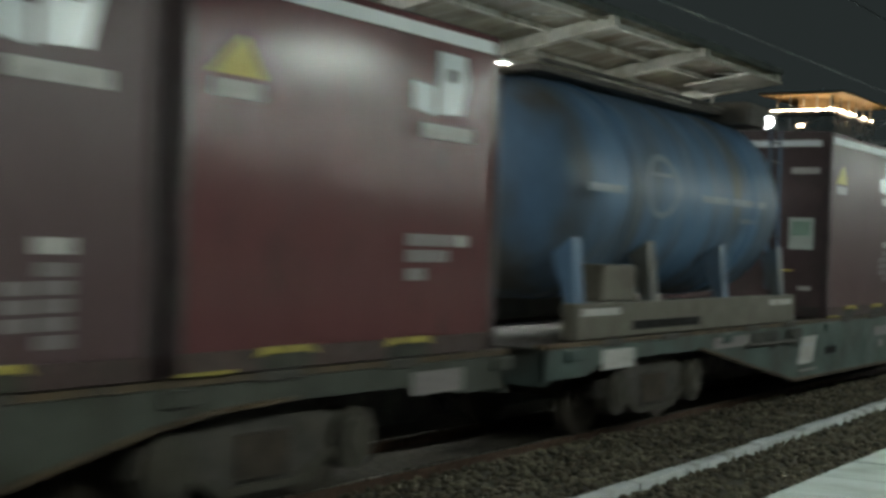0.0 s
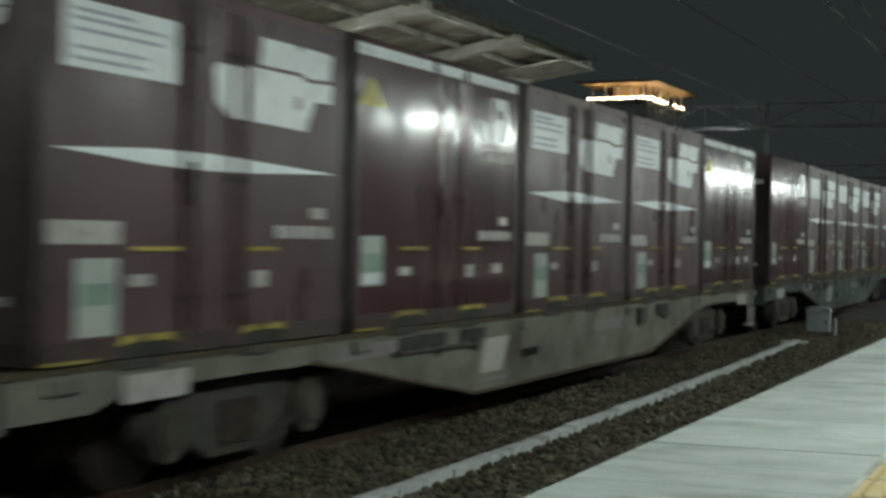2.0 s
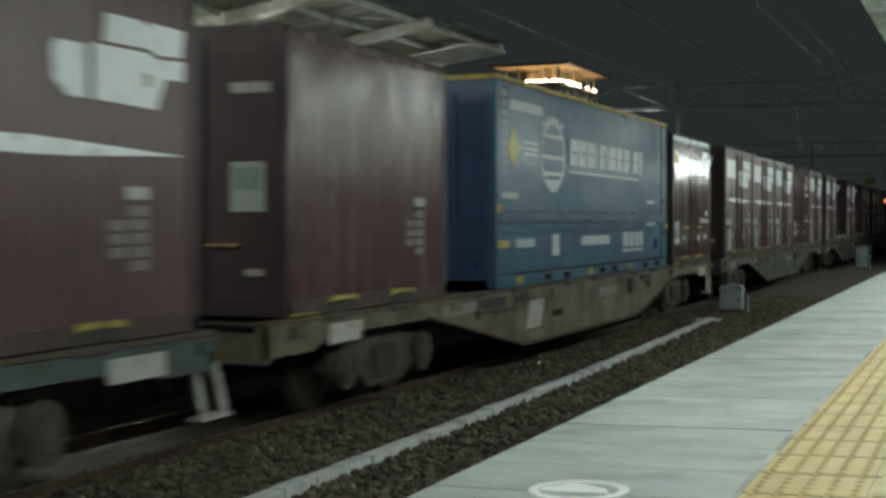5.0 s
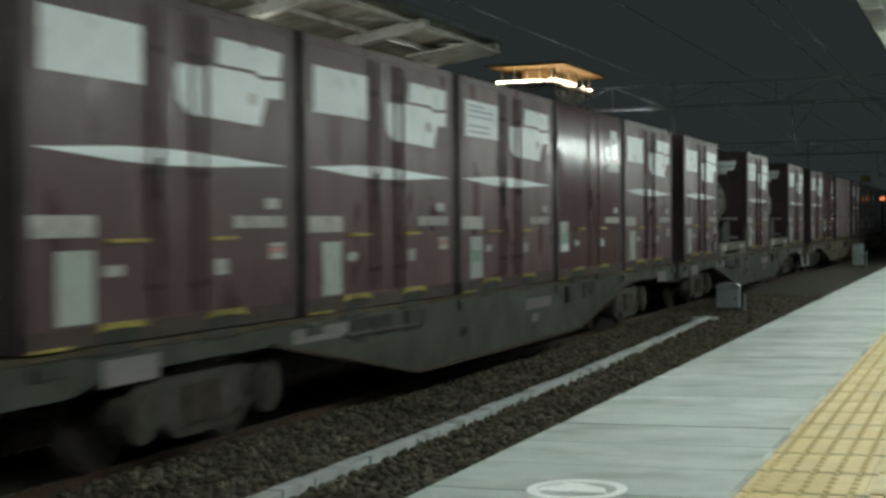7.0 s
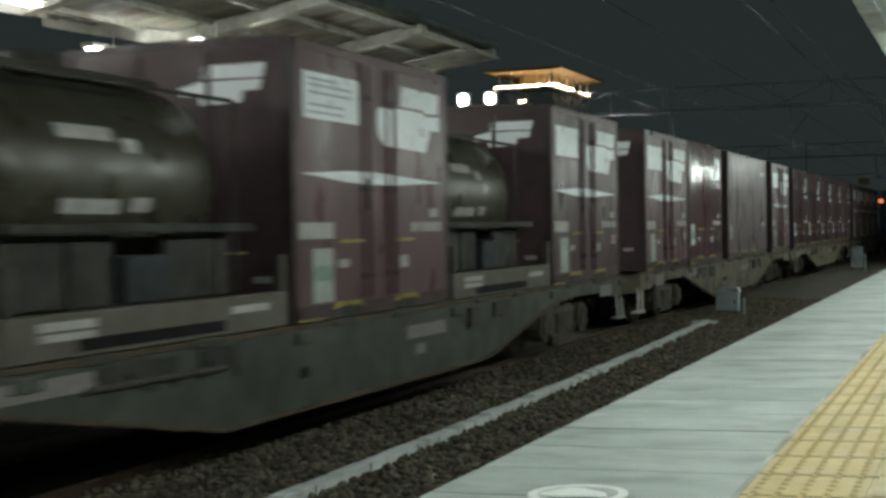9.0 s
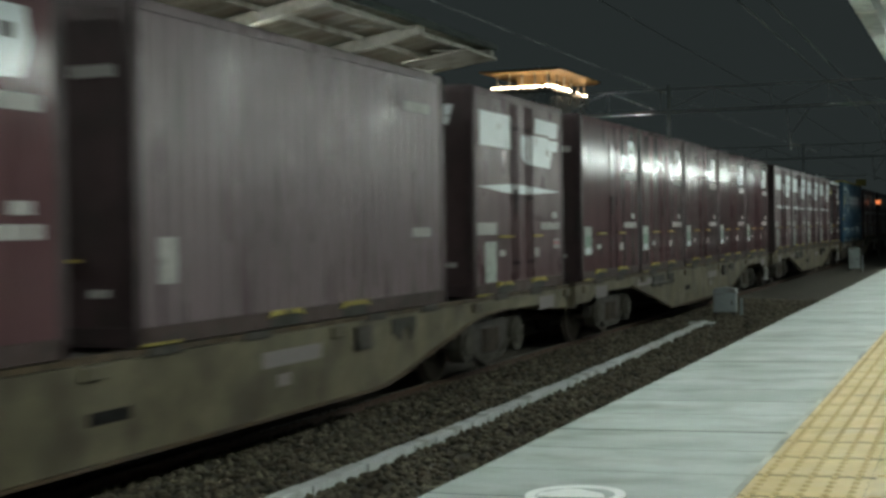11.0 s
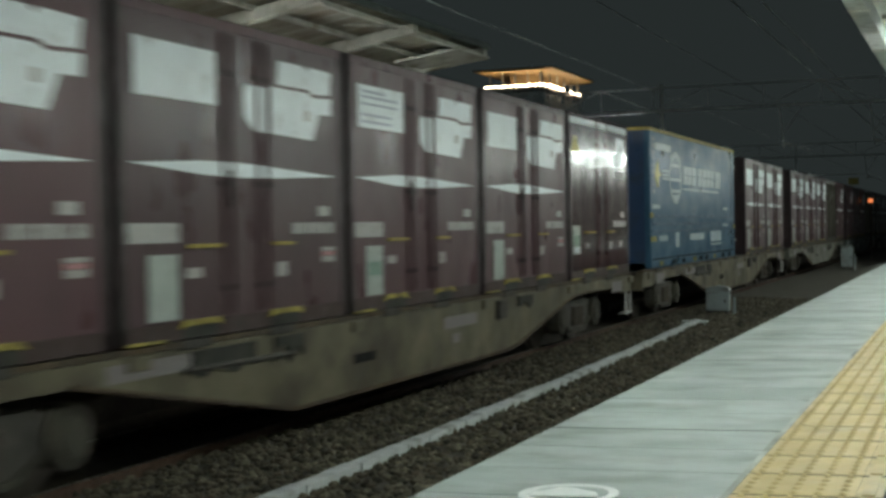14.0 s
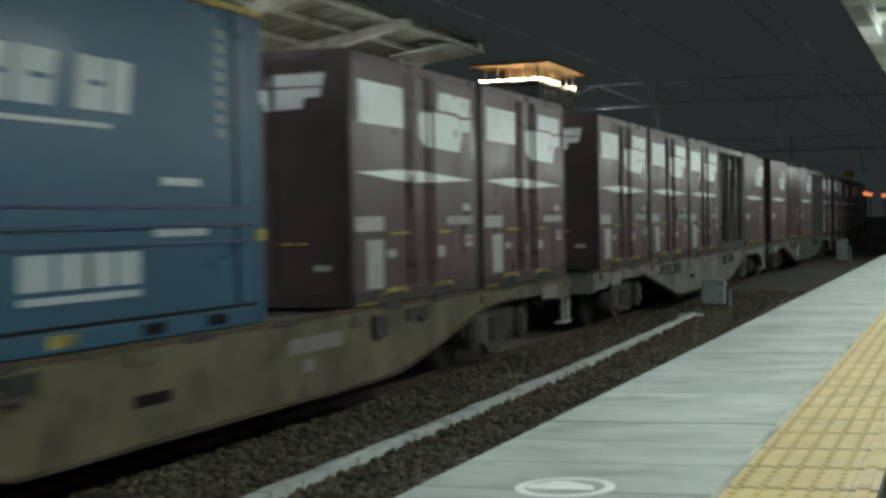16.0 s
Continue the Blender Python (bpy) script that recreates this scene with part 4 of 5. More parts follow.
def tank_long():
    """Twenty-foot tank: shell on saddles over a grey base frame."""
    L, zc, r = 6.06, 1.45, 1.13
    c = thing("tank_container", "stained blue tank container on a grey base frame", "tank container", "tank containers")
    prof = [(0.28, 0.05), (0.30, 0.45), (0.38, 0.80), (0.52, 1.02), (0.70, r)] + [(0.9, r), (1.9, r), (2.9, r), (3.9, r), (5.0, r), (5.52, r), (5.66, 1.04), (5.78, 0.80), (5.84, 0.45), (5.86, 0.05)]
    shell = part("shell", lathe(prof, (0, 0, zc), 48), M["tank_blue"], c, smooth=True)
    for y in (1.35, 4.75):
        part("band", lathe([(y - 0.05, r + 0.004), (y - 0.05, r + 0.02), (y + 0.05, r + 0.02), (y + 0.05, r + 0.004)], (0, 0, zc), 48), M["tank_blue"], shell, smooth=True)
    for x in (-1, 1):
        part("base_beam", boxes((x * FACE - 0.16 * (x > 0), x * FACE + 0.16 * (x < 0), 0.0, L, 0.0, 0.34), bevel=0.015), M["beam_grey"], c, "grey base beam")
        part("walkway_rail", rods(((x * 0.56, 0.4, zc + r + 0.08), (x * 0.56, L - 0.12, zc + r + 0.08), 0.025)), M["grime"], c)
        for y in (0.1, 1.75, 3.7, 5.6):
            part("saddle_post", prism([(x * (FACE - 0.14), 0.34), (x * (FACE - 0.02), 0.34), (x * (FACE - 0.08), 0.95), (x * (FACE - 0.30), 0.80)], "y", y - 0.08, y + 0.08), M["tank_blue"], c, "blue saddle post")
    # flat plate; the slot's inner dark is its colour
    part("slot", boxes((FACE - 0.02, FACE + 0.003, 1.2, 2.9, 0.06, 0.15)), M["seal"], c)
    part("valve_box", boxes((FACE - 0.5, FACE - 0.12, 0.75, 1.5, 0.34, 0.70), bevel=0.02), M["beam_grey"], c)
    part("walkway", boxes((-0.5, 0.5, 0.4, L - 0.12, zc + r - 0.01, zc + r + 0.05)), M["grime"], c, "dark top walkway")
    # added box, no part of the tank: it blocks the floodlights behind
    part("manway_box", boxes((-0.85, 0.85, 5.15, 5.92, zc + r - 0.12, zc + r + 0.17), bevel=0.05), M["grime"], c, "dark manway box on the tank")
    ladder = part("ladder", rods(((0.98, L - 0.42, 0.4), (0.98, L - 0.42, 2.5), 0.02), ((0.98, L - 0.05, 0.4), (0.98, L - 0.05, 2.5), 0.02)), M["tank_blue"], c)
    for i in range(8):
        part("rung", rods(((0.98, L - 0.42, 0.6 + 0.24 * i), (0.98, L - 0.05, 0.6 + 0.24 * i), 0.013), seg=6), M["grime"], ladder)

    def wrap(name, y0, y1, z0, z1, mat, label):
        bm = bmesh.new()
        n = 6
        a0, a1 = math.asin((z0 - zc) / r), math.asin((z1 - zc) / r)
        rows = [[bm.verts.new(((r + 0.006) * math.cos(a), y, zc + (r + 0.006) * math.sin(a))) for y in (y0, y1)] for a in (a0 + (a1 - a0) * i / n for i in range(n + 1))]
        for a, b in zip(rows, rows[1:]):
            bm.faces.new((a[0], a[1], b[1], b[0]))
        bmesh.ops.recalc_face_normals(bm, faces=bm.faces)
        part(name, bm, mat, c, label)

    for y0, y1 in ((0.35, 1.1), (3.1, 3.9), (4.0, 5.1)):
        wrap("lettering", y0, y1, 1.40, 1.48, M["tank_mark"], "unreadable white lettering")
    wrap("lettering", 4.3, 4.9, 1.20, 1.26, M["tank_mark"], "unreadable white lettering")
    def on_shell(q, t):
        z = 1.52 + 0.34 * q * math.sin(t) - zc
        return (math.sqrt((r + 0.008) ** 2 - z * z), 2.05 + 0.42 * q * math.cos(t), zc + z)

    bm = band(1.0, 0.8, on_shell)
    part("emblem_ring", bm, M["tank_mark"], c, "faded white ring")
    wrap("emblem_bar", 1.80, 2.30, 1.62, 1.66, M["tank_mark"], "")
    for y0, y1 in ((0.1, 0.9), (5.1, 5.9)):
        part("label", boxes((FACE + 0.001, FACE + 0.005, y0, y1, 0.22, 0.29)), M["dull"], c)
    return c


def tank_short():
    L, zc, r = 3.7, 1.26, 0.82
    c = thing("tank_container", "short dull khaki tank container in a dark frame", "tank container", "tank containers")
    prof = [(0.30, 0.05), (0.32, 0.40), (0.38, 0.66), (0.46, 0.77), (0.58, r), (1.2, r), (1.85, r), (2.5, r), (3.12, r), (3.24, 0.77), (3.32, 0.66), (3.38, 0.40), (3.40, 0.05)]
    part("shell", lathe(prof, (0, 0, zc), 40), M["tank_khaki"], c, smooth=True)
    for x in (-1, 1):
        part("base_beam", boxes((x * FACE - 0.14 * (x > 0), x * FACE + 0.14 * (x < 0), 0.0, L, 0.0, 0.30), bevel=0.012), M["beam_grey"], c)
        for y in (0.35, 3.1):
            part("leg", boxes((x * 0.8 - 0.08, x * 0.8 + 0.08, y, y + 0.16, 0.3, 0.86), bevel=0.01), M["grime"], c)
        for y in (0.02, L - 0.12):
            part("corner_post", boxes((x * FACE - 0.1 * (x > 0), x * FACE + 0.1 * (x < 0), y, y + 0.1, 0.3, 0.62), bevel=0.01), M["grime"], c)
    part("cross_beam", boxes((-FACE + 0.1, FACE - 0.1, 0.02, 0.12, 0.1, 0.3)), M["beam_grey"], c)
    # side ledge with a dark skirt of panels and boxes below it
    for x in (-1, 1):
        part("side_ledge", boxes((x * 1.00 - 0.06, x * 1.00 + 0.06, 0.25, L - 0.25, 0.83, 0.90), bevel=0.01), M["skirt"], c, "dark ledge along the shell")
        for y0, y1 in ((0.45, 1.05), (1.12, 1.62), (2.3, 3.05)):
            part("skirt_panel", boxes((x * 0.86 - 0.03, x * 0.86 + 0.03, y0, y1, 0.30, 0.82), bevel=0.01), M["skirt"], c, "grimy dark skirt panel")
    part("valve_cabinet", boxes((0.55, 0.97, 1.68, 2.22, 0.30, 0.66), bevel=0.02), M["valve"], c, "small dark blue valve box")
    # no real recess: the opening's darkness is painted on
    part("base_slot", boxes((FACE - 0.02, FACE + 0.003, 0.75, 2.65, 0.03, 0.12)), M["seal"], c, "dark opening in the base beam")
    part("walkway", boxes((-0.3, 0.3, 0.6, L - 0.6, zc + r, zc + r + 0.05)), M["grime"], c)
    part("hatch", rods(((0, 1.85, zc + r), (0, 1.85, zc + r + 0.16), 0.26), seg=20), M["grime"], c)
    part("hand_rail", rods(((0.75, 0.1, 1.98), (0.75, L - 0.1, 1.98), 0.018), ((0.75, 0.1, 0.3), (0.75, 0.1, 1.98), 0.018), ((0.75, L - 0.1, 0.3), (0.75, L - 0.1, 1.98), 0.018), seg=6), M["grime"], c)
    for y0, y1, a0 in ((1.15, 1.80, 0.40), (1.92, 2.12, 0.30), (1.15, 1.85, -0.28), (2.0, 2.25, -0.26)):
        a = a0
        p, q = (r + 0.006), 0.07
        bm = bmesh.new()
        rows = [[bm.verts.new((p * math.cos(t), y, zc + p * math.sin(t))) for y in (y0, y1)] for t in (a - q, a, a + q)]
        for m0, m1 in zip(rows, rows[1:]):
            bm.faces.new((m0[0], m0[1], m1[1], m1[0]))
        bmesh.ops.recalc_face_normals(bm, faces=bm.faces)
        part("lettering", bm, M["dull"], c, "unreadable pale lettering")
    for r0 in ((0.35, 0.95, 0.19, 0.25), (0.35, 0.95, 0.12, 0.17), (2.75, 3.35, 0.16, 0.22)):
        part("label", boxes((FACE + 0.001, FACE + 0.005, *r0)), M["dull"], c)
    return c


def rack_container():
    """Open stake rack with a white top beam."""
    L = CL
    c = thing("stake_rack", "open dark stake rack with a white top beam", "container", "freight containers")
    for x in (-1, 1):
        part("base_beam", boxes((x * FACE - 0.14 * (x > 0), x * FACE + 0.14 * (x < 0), 0.0, L, 0.0, 0.2), bevel=0.012), M["grime"], c)
        part("top_beam", boxes((x * FACE - 0.12 * (x > 0), x * FACE + 0.12 * (x < 0), 0.0, L, 2.42, 2.54), bevel=0.01), M["dull"], c, "white top beam")
        for y in (0.0, 1.3, 2.4, L - 0.14):
            part("stake", boxes((x * FACE - 0.12 * (x > 0), x * FACE + 0.12 * (x < 0), y, y + 0.14, 0.2, 2.42), bevel=0.01), M["beam_grey"], c)
        for y in (0.1, 1.95):
            part("brace", rods(((x * (FACE - 0.06), y, 0.2), (x * (FACE - 0.06), y + 0.8, 2.42), 0.035)), M["beam_grey"], c)
    part("floor", boxes((-FACE + 0.1, FACE - 0.1, 0.02, L - 0.02, 0.12, 0.2)), M["grime"], c)
    for y in (1.32, 2.42):
        part("label", boxes((FACE + 0.001, FACE + 0.005, y, y + 0.1, 1.75, 2.1)), M["dull"], c)
    return c


# ---- goods train: wagons ----
PITCH, WAGON = 3.82, 20.4
DECK = 1.05
WHEEL_R = 0.43
BOGIES = (2.55, 16.45)
SIDE = 1.18


def wagon(paint, label, variant):
    w = thing("container_wagon", label, "wagon", "container wagons")
    a, b = -0.28, 19.28
    under = [(b, 0.71), (18.6, 0.71), (18.2, 0.81), (16.5, 0.825), (15.75, 0.80), (15.2, 0.735), (13.7, 0.445), (13.1, 0.33), (12.7, 0.275), (12.3, 0.255), (6.5, 0.255), (3.3, 0.82), (0.95, 0.82), (0.55, 0.71), (a, 0.71)]
    belly = [(a, 0.98), (b, 0.98)] + under
    for s in (1, -1):
        sill = part("side_sill", prism(belly, "x", s * SIDE - 0.05 * (s > 0), s * SIDE + 0.05 * (s < 0)), M[paint], w)
        lip = under[3:12] + [(y, z + 0.028) for y, z in under[3:12]][::-1]
        part("flange", prism(lip, "x", s * SIDE - 0.03, s * SIDE + 0.03), M["rust_edge"], sill, "rusty bottom flange")
        part("edge_strip", boxes((s * (SIDE + 0.012) - 0.1 * (s > 0), s * (SIDE + 0.012) + 0.1 * (s < 0), a, b, 0.985, 1.035), bevel=0.008), M["rust_edge"], w, "rusty deck edge")
    part("deck", boxes((-SIDE + 0.1, SIDE - 0.1, a, b, 0.93, 1.0)), M["grime"], w)
    for y in (a, b - 0.08):
        part("end_beam", boxes((-SIDE, SIDE, y, y + 0.08, 0.66, 1.0), bevel=0.01), M[paint], w)
    part("centre_sill", boxes((-0.2, 0.2, a - 0.05, b + 0.05, 0.62, 0.93)), M["grime"], w)
    lean = 0.16 if paint in ("sill_teal", "sill_dark") else 0.0   # bent towards the next wagon
    for y in {2: (-0.30,), 3: ()}.get(variant, (19.02,)):
        e = 0.0 if y < 0 else lean
        bm = bmesh.new()
        for k in (0.0, 0.29):
            bm_leg = prism([(y + k, 0.76), (y + k + 0.075, 0.76), (y + k + 0.075 + e, 0.33), (y + k + e, 0.33)], "x", SIDE - 0.06, SIDE - 0.03)
            me = bpy.data.meshes.new("stirrup_leg")
            bm_leg.to_mesh(me)
            bm_leg.free()
            bm.from_mesh(me)
            bpy.data.meshes.remove(me)
        box(bm, SIDE - 0.16, SIDE - 0.01, y - 0.03 + e, y + 0.395 + e, 0.31, 0.335)
        part("step_stirrup", bm, M["dull"], w, "white painted step stirrup")
    for y, d in ((a, -1), (b, 1)):
        part("coupler", boxes((-0.12, 0.12, min(y, y + d * 0.44), max(y, y + d * 0.44), 0.72, 0.98), bevel=0.03), M["grime"], w)
        part("brake_hose", rods(((0.35, y + d * 0.1, 0.72), (0.37, y + d * 0.35, 0.42), 0.03), ((0.37, y + d * 0.35, 0.42), (0.30, y + d * 0.5, 0.62), 0.03), seg=6), M["seal"], w)
    # sockets, boxes and printed plates on the visible sill
    x = SIDE
    for i in range(6):
        y = 0.3 + 3.78 * i
        part("bracket", boxes((x - 0.02, x + 0.035, y - 0.14, y + 0.14, 0.86, 0.97), bevel=0.015), M[paint], w)
    for r, mat in (((6.7, 7.4, 0.36, 0.39), "faint"), ((10.2, 11.3, 0.70, 0.84), "faint"), ((10.45, 10.7, 0.52, 0.63), "faint"), ((3.7, 4.8, 0.80, 0.93), "faint"), ((0.9, 1.6, 0.74, 0.93), "dull"), ((17.9, 18.6, 0.74, 0.92), "dull")):
        if variant and r[0] == 6.7:
            continue
        part("plate", boxes((x + 0.001, x + 0.006, *r)), M["faint" if variant or paint == "sill_dark" else mat], w, "pale plate with unreadable lettering")
    if not variant:
        part("plate", prism([(6.62, 0.46), (7.22, 0.46), (7.40, 0.82), (6.78, 0.82)], "x", x + 0.001, x + 0.006), M["faint" if paint == "sill_dark" else "dull"], w, "slanted pale plate with unreadable lettering")
        part("lettering", boxes((x + 0.006, x + 0.008, 6.76, 7.32, 0.70, 0.715)), M["grey_print"], w)
    for i in range(5):
        for y in (PITCH * i + 1.08, PITCH * i + 2.48):
            part("twist_lock", boxes((x - 0.03, x + 0.025, y - 0.24, y + 0.20, 0.965, 1.042), bevel=0.012), M["grime"], w, "grimy container clamp")
    # solid box in near black, standing for the shade inside the hole
    part("hand_hole", boxes((x - 0.02, x + 0.003, 7.78, 7.98 if paint == "sill_dark" and variant else 8.28, 0.545, 0.64)), M["seal"], w, "dark hand hole")
    rng = random.Random(len(label) + variant)
    # dark stains on the sill, cut as thin ragged plates
    for y0, wide in ((4.8, 1.0), (6.15, 0.55), (12.9, 0.6)):
        low = [(y0 + wide * k / 6, 0.90 - rng.uniform(0.02, 0.20)) for k in range(7)]
        part("brake_gear", prism([(y0, 0.945)] + low + [(y0 + wide, 0.945)], "x", x - 0.02, x + rng.uniform(0.012, 0.03)), M["skirt"], w, "dark grimy brake gear")
    part("brake_pipe", rods(((x + 0.02, 4.7, 0.80), (x + 0.02, 6.5, 0.78), 0.025), seg=8), M["grime"], w)
    part("ventilator", boxes((x - 0.02, x + 0.06, 12.0, 12.3, 0.70, 0.93), bevel=0.01), M["grime"], w)
    # bogies
    for yb in BOGIES:
        bogie = thing_part("bogie", w, (0, yb, 0))
        for s in (-1, 1):
            prof = [(-1.22, 0.42), (-1.22, 0.60), (-0.75, 0.66), (-0.35, 0.76), (0.35, 0.76), (0.75, 0.66), (1.22, 0.60), (1.22, 0.42), (0.72, 0.36), (0.42, 0.20), (-0.42, 0.20), (-0.72, 0.36)]
            part("side_frame", prism(prof, "x", s * 0.90 - 0.06, s * 0.90 + 0.06), M["grime"], bogie)
            part("tie_plate", prism([(-0.72, 0.36), (-0.42, 0.20), (0.42, 0.20), (0.72, 0.36), (0.72, 0.41), (0.40, 0.26), (-0.40, 0.26), (-0.72, 0.41)], "x", s * 0.93 - 0.07, s * 0.93 + 0.07), M["bogie"], bogie, "dusty lower tie plate")
            part("spring_nest", rods(*[((s * 0.96, q, 0.30), (s * 0.96, q, 0.60), 0.075) for q in (-0.18, 0.0, 0.18)], seg=10), M["rust"], bogie)
            for q in (-0.95, 0.95):
                part("axle_box", rods(((s * 0.84, q, 0.46), (s * 1.03, q, 0.46), 0.23), ((s * 1.03, q, 0.46), (s * 1.06, q, 0.46), 0.15), seg=20), M["bogie"], bogie, "round dusty axle box")
                part("brake_shoe", boxes((s * 0.57 - 0.05, s * 0.57 + 0.05, q * 0.48 - 0.06, q * 0.48 + 0.06, 0.25, 0.62), bevel=0.02), M["grime"], bogie)
        part("bolster", boxes((-0.95, 0.95, -0.2, 0.2, 0.5, 0.78), bevel=0.02), M["grime"], bogie)
        for q in (-0.95, 0.95):
            bm = bmesh.new()
            cyl(bm, (-0.8, 0, 0), (0.8, 0, 0), 0.075, 12)
            for s in (-1, 1):
                cyl(bm, (s * 0.535, 0, 0), (s * 0.60, 0, 0), WHEEL_R, 36)
                cyl(bm, (s * 0.515, 0, 0), (s * 0.535, 0, 0), WHEEL_R + 0.027, 36)
                cyl(bm, (s * 0.60, 0, 0), (s * 0.625, 0, 0), 0.16, 16)
                for k in range(5):
                    t = 2 * math.pi * k / 5
                    cyl(bm, (s * 0.60, 0.27 * math.cos(t), 0.27 * math.sin(t)), (s * 0.608, 0.27 * math.cos(t), 0.27 * math.sin(t)), 0.045, 8)
            ws = part("wheelset", bm, M["wheel"], bogie)
            ws.location = (0, q, WHEEL_R)
    return w


def thing_part(name, parent, at):
    ob = new(name)
    ob.parent = parent
    ob.location = at
    return ob


# ---- make up the train ----
KINDS = {
    "D": lambda: door_container(False), "E": lambda: door_container(True),
    "G": lambda: gloss_container(False), "S": lambda: gloss_container(True),
    "Q": lambda: rib_container("marked plain"), "U": lambda: rib_container("red stripe"), "R": lambda: rib_container("logo"), "P": lambda: rib_container("plain"), "T": lambda: rib_container("stripe"),
    "L": long_container, "B": blue_container, "K": tank_long, "k": tank_short, "F": rack_container,
}
# each wagon: paint, variant, what it carries (slot or metres from its first corner)
TRAIN = [
    ("sill_dark", 3, [(3, "Q"), (4, "U")]),
    ("sill_teal", 0, [(0.25, "K"), (2, "T"), (3, "R"), (4, "R")]),
    ("sill_grey", 0, [(0, "E"), (1, "S"), (2, "E"), (3, "E"), (4, "S")]),
    ("sill_teal", 0, [(0, "G"), (1, "D"), (2, "D"), (3, "E"), (4, "R")]),
    ("sill_beige", 0, [(0, "P"), (5.35, "B"), (4, "S")]),
    ("sill_dark", 3, [(0, "D"), (1, "D"), (2, "E"), (3, "G"), (4, "D")]),
    ("sill_dark", 1, [(0, "D"), (1, "k"), (2, "E"), (3, "k"), (4, "D")]),
    ("sill_beige", 2, [(0, "D"), (1, "G"), (8.3, "L"), (4, "D")]),
    ("sill_beige", 1, [(0, "G"), (1, "G"), (2, "G"), (3, "G"), (4, "G")]),
    ("sill_beige", 1, [(0, "D"), (1, "D"), (2, "E"), (3, "D"), (4, "S")]),
    ("sill_beige", 1, [(0.30, "B"), (3, "D"), (4, "D")]),
    ("sill_grey", 1, [(0, "D"), (1, "D"), (2, "D"), (3, "F"), (4, "R")]),
    ("sill_teal", 0, [(0, "R"), (1, "P"), (2, "R"), (3, "F"), (4, "D")]),
    ("sill_dark", 0, [(0, "D"), (1, "R"), (2, "R"), (3, "D"), (4, "G")]),
]
OFFSETS = {0: 0.20, 5: 0.32, 7: 0.48, 11: 0.55, 12: 0.55, 13: 0.55}
WAGON_LABELS = {"sill_teal": "teal-grey container wagon with deep fishbelly sill", "sill_grey": "pale grey container wagon with deep fishbelly sill",
                "sill_beige": "rusty beige container wagon with deep fishbelly sill", "sill_dark": "dark grey grimy container wagon with deep fishbelly sill"}
RUNNING = []   # (thing, metres behind the train's first corner, height)


def build_train():
    made, wagons = {}, {}
    for k, (paint, variant, load) in enumerate(TRAIN):
        base = WAGON * k + OFFSETS.get(k, 0)
        if (paint, variant) in wagons:
            w = copy_thing(wagons[paint, variant], Matrix())
        else:
            w = wagons[paint, variant] = wagon(paint, WAGON_LABELS[paint], variant)
        RUNNING.append((w, base, 0.0))
        for where, kind in load:
            c = copy_thing(made[kind], Matrix()) if kind in made else made.setdefault(kind, KINDS[kind]())
            RUNNING.append((c, base + (PITCH * where if isinstance(where, int) else where), DECK))


build_train()


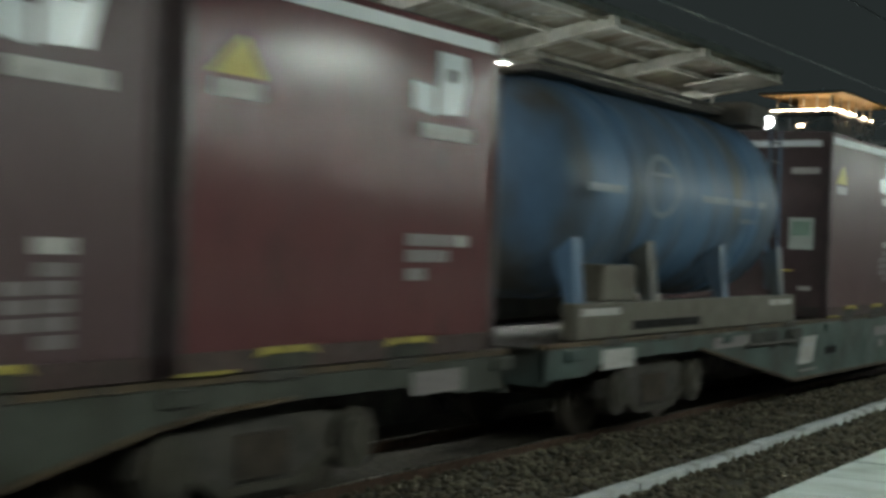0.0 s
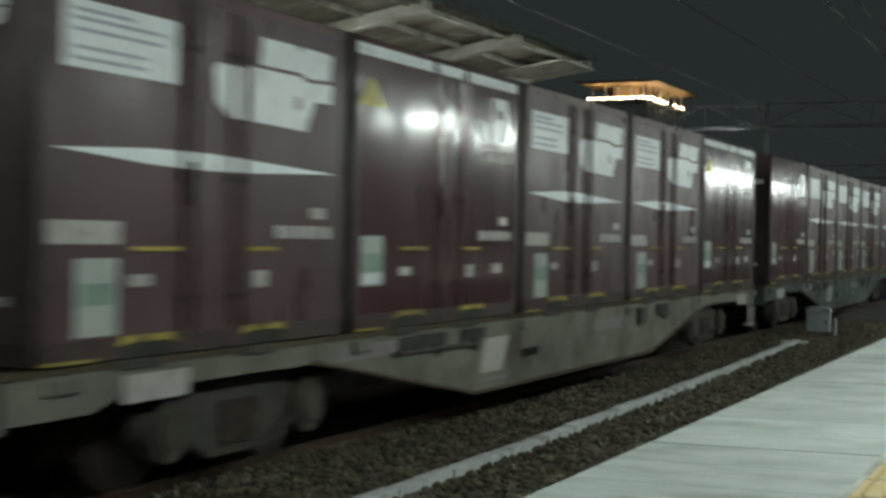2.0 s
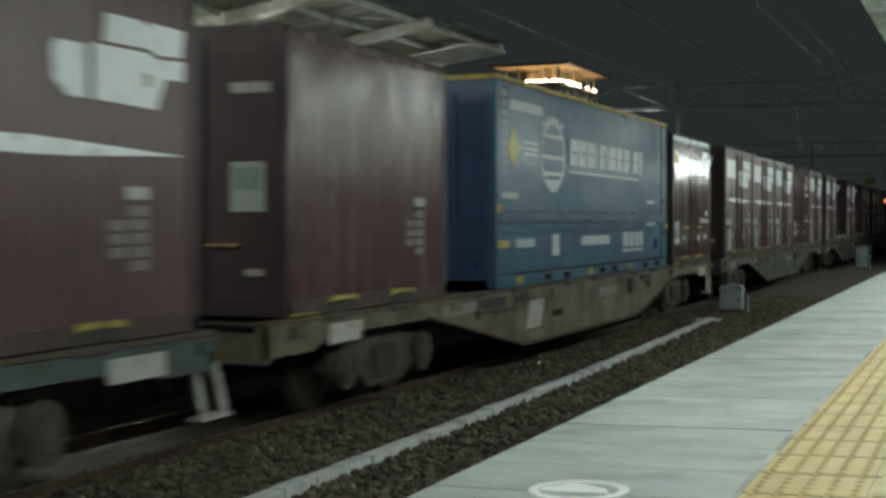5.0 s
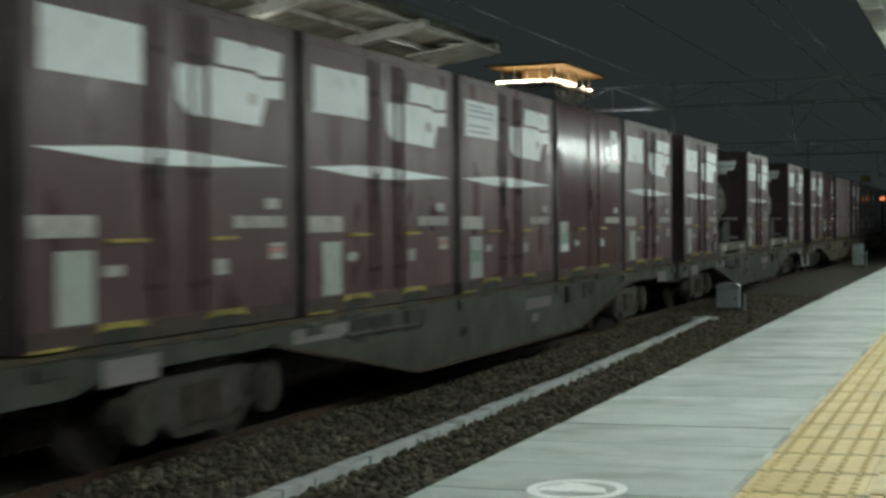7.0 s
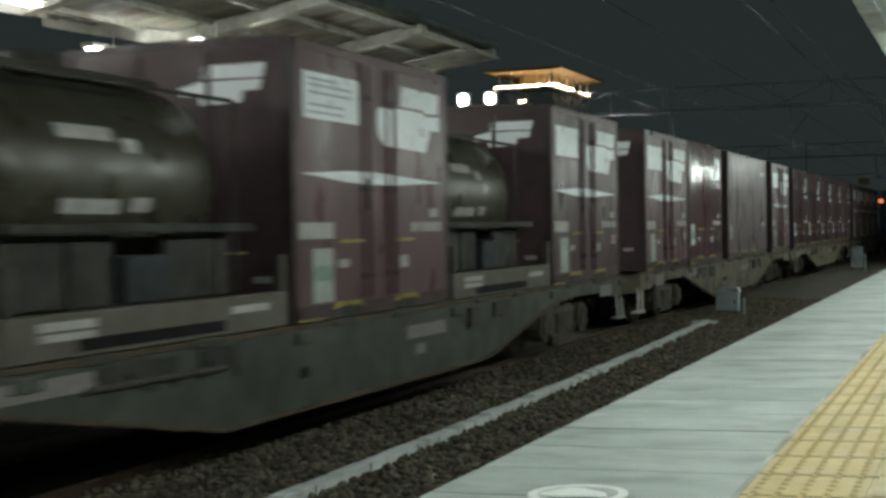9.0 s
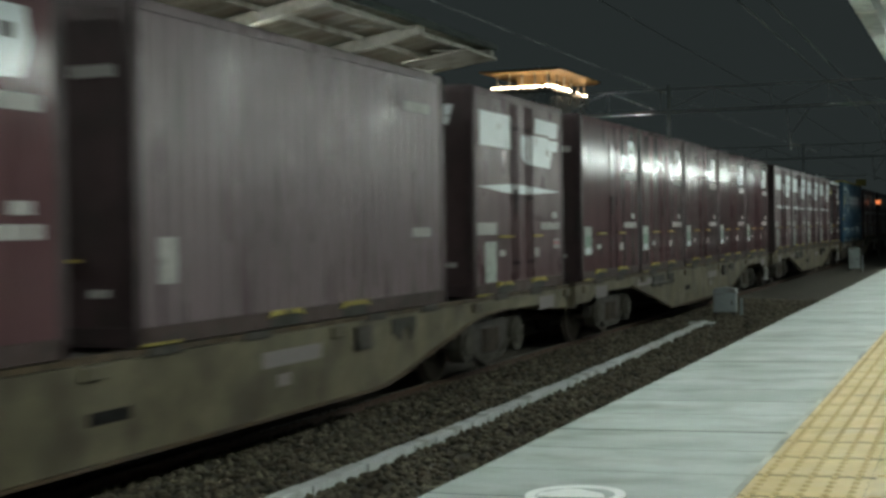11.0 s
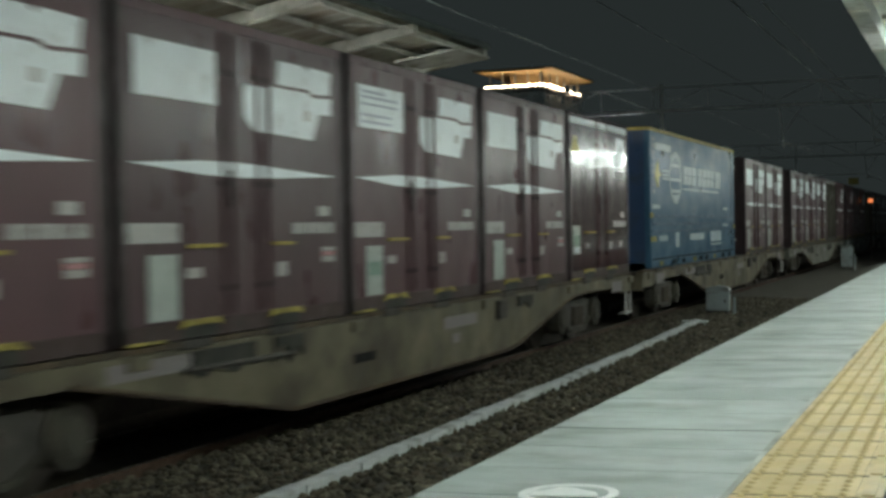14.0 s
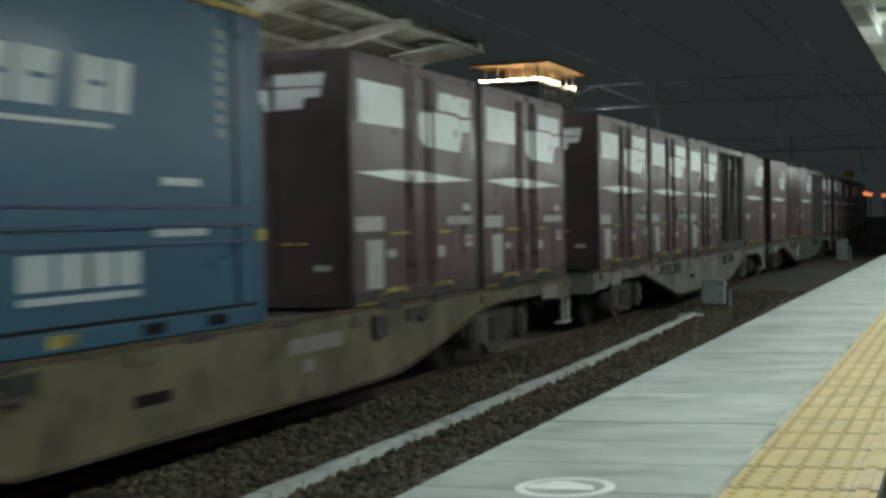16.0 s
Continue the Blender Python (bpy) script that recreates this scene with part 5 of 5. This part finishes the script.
# ---- platform pieces, trough lids and stones ----
def build_platform_pieces():
    x0, x1 = EDGE, -0.588
    slope = 0.0224
    # open joints of uneven width
    slabs = [mesh_of("edge_slab", boxes((0, x1 - x0 + 0.004, p, 0.4 - q, -0.075, 0.0), bevel=0.004), M["slab"]) for p, q in ((0.003, 0.003), (0.003, 0.004), (0.007, 0.008), (0.003, 0.003), (0.004, 0.020))]
    part("joint_bed", prism([(x0 + 0.012, TOP - 0.05), (x1, TOP - 0.05), (x1, TOP + slope * (x1 - x0) - 0.0010), (x0 + 0.012, TOP + slope * 0.012 - 0.0010)], "y", -12.7, 57.3), M["grout"], PLATFORM, "dark dirt in the joints between the slabs")
    tilt = Matrix.Rotation(-math.atan(slope), 4, "Y")
    rng = random.Random(3)
    for i in range(175):
        y = -12.7 + 0.4 * i
        piece("edge_slab", rng.choice(slabs), PLATFORM, Matrix.Translation((x0, y, TOP + rng.uniform(0.0, 0.0006))) @ tilt)
    # blocks with five rows of five studs
    bm = boxes((0.001, 0.299, 0.010, 0.290, -0.03, 0.0), bevel=0.001)
    for i in range(5):
        for j in range(5):
            # a darker disc paints the shade round the foot of each stud
            foot = bmesh.ops.create_cone(bm, cap_ends=True, segments=8, radius1=0.0125, radius2=0.012, depth=0.0012, matrix=Matrix.Translation((0.03 + 0.06 * i, 0.03 + 0.06 * j, 0.0006)))
            for face in {q for v in foot["verts"] for q in v.link_faces}:
                face.material_index = 1
            bmesh.ops.create_cone(bm, cap_ends=True, segments=8, radius1=0.010, radius2=0.006, depth=0.005, matrix=Matrix.Translation((0.03 + 0.06 * i, 0.03 + 0.06 * j, 0.0035)))
    me = mesh_of("tactile_block", bm, M["tactile"])
    me.materials.append(M["stud_dirt"])
    bar = mesh_of("guide_bar_block", boxes((0.002, 0.07, 0.010, 0.290, -0.03, 0.0), (0.018, 0.05, 0.012, 0.288, 0.0, 0.006), bevel=0.002), M["tactile"])
    part("grout_bed", prism([(x1 + 0.004, TOP - 0.03), (x1 + 0.38, TOP - 0.03), (x1 + 0.38, TOP + slope * (x1 + 0.38 - x0) + 0.0015), (x1 + 0.004, TOP + slope * (x1 + 0.004 - x0) + 0.0005)], "y", -11.3, 39.7), M["grout"], PLATFORM, "dark dirty joints between the blocks")
    zt = TOP + slope * (x1 - x0) + 0.0024
    for i in range(170):
        y = 3.7072 - 15.0 + 0.3 * i
        piece("tactile_block", me, PLATFORM, Matrix.Translation((x1 + 0.005, y, zt)) @ tilt)
        piece("guide_bar_block", bar, PLATFORM, Matrix.Translation((x1 + 0.302, y, zt + 0.006)) @ tilt)
    strip = part("mortar_strip", boxes((0.0, 0.018, -11.3, 39.7, -0.02, 0.002)), M["mortar"], PLATFORM, "patchy mortar strip beside the blocks")
    strip.matrix_basis = Matrix.Translation((x1 - 0.014, 0, zt - 0.004)) @ tilt
    ring = band(0.130, 0.104, lambda q, t: (q * math.cos(t), q * math.sin(t), 0.0))
    wedge = [(-0.092, -0.045), (0.088, -0.034), (0.07, 0.012), (0.0, 0.06), (-0.04, 0.062), (-0.09, -0.005)]
    mark = solid("platform_marking", ring, M["marking"], "white painted ring with a wedge on the platform", "marking")
    part("wedge", prism(wedge, "z", -0.002, 0.0025), M["marking"], mark)
    mark.matrix_basis = Matrix.Translation((-0.985, 3.33, TOP + slope * 0.40 + 0.004)) @ tilt


def build_trough():
    t = thing("cable_trough", "grey concrete cable trough sunk in the ballast", "cable trough", kind="structure")
    me = mesh_of("trough_lid", boxes((-0.068, 0.068, 0.006, 0.494, -0.06, 0.03), bevel=0.008), M["trough"])
    rng = random.Random(9)
    y = 5.5
    while y < 26.7:
        x = -4.77 - 0.00105 * (y - 6) ** 2
        a = 0.0021 * (y - 6)
        piece("trough_lid", me, t, Matrix.Translation((x + rng.uniform(-0.012, 0.012), y, GROUND + 0.09 + rng.uniform(-0.006, 0.006))) @ Matrix.Rotation(a + rng.uniform(-0.01, 0.01), 4, "Z"))
        y += 0.5
    part("end_cap", boxes((-5.5, -5.0, 26.7, 26.95, GROUND, GROUND + 0.1), bevel=0.01), M["trough"], t)


build_platform_pieces()
build_trough()
build_stones()


# ---- what moves ----
TRAIN_ROWS = [(0.0, -10.03), (0.5, -16.26), (1.0, -22.50), (1.5, -28.70), (2.0, -34.69), (2.5, -40.81), (3.0, -46.95), (3.5, -53.06), (4.0, -59.15), (5.0, -71.28), (8.0, -107.48), (9.0, -119.50), (12.0, -155.35), (16.0, -203.45)]


def run_at(t):
    for (t0, a), (t1, b) in zip(TRAIN_ROWS, TRAIN_ROWS[1:]):
        if t <= t1:
            return a + (b - a) * (t - t0) / (t1 - t0)
    return TRAIN_ROWS[-1][1]


def motions():
    for ob, behind, height in RUNNING:
        walk(ob, [(t, pose(TRACK, y + behind, height)) for t, y in TRAIN_ROWS])
    start = run_at(0)
    for ob, behind, height in RUNNING:
        for bogie in ob.children:
            if not bogie.name.startswith("bogie"):
                continue
            for ws in bogie.children:
                if ws.name.startswith("wheelset"):
                    q = ws.location.y
                    walk(ws, [(i / 30, pose(0, q, WHEEL_R, -math.degrees((start - run_at(i / 30)) / WHEEL_R))) for i in range(481)])


motions()
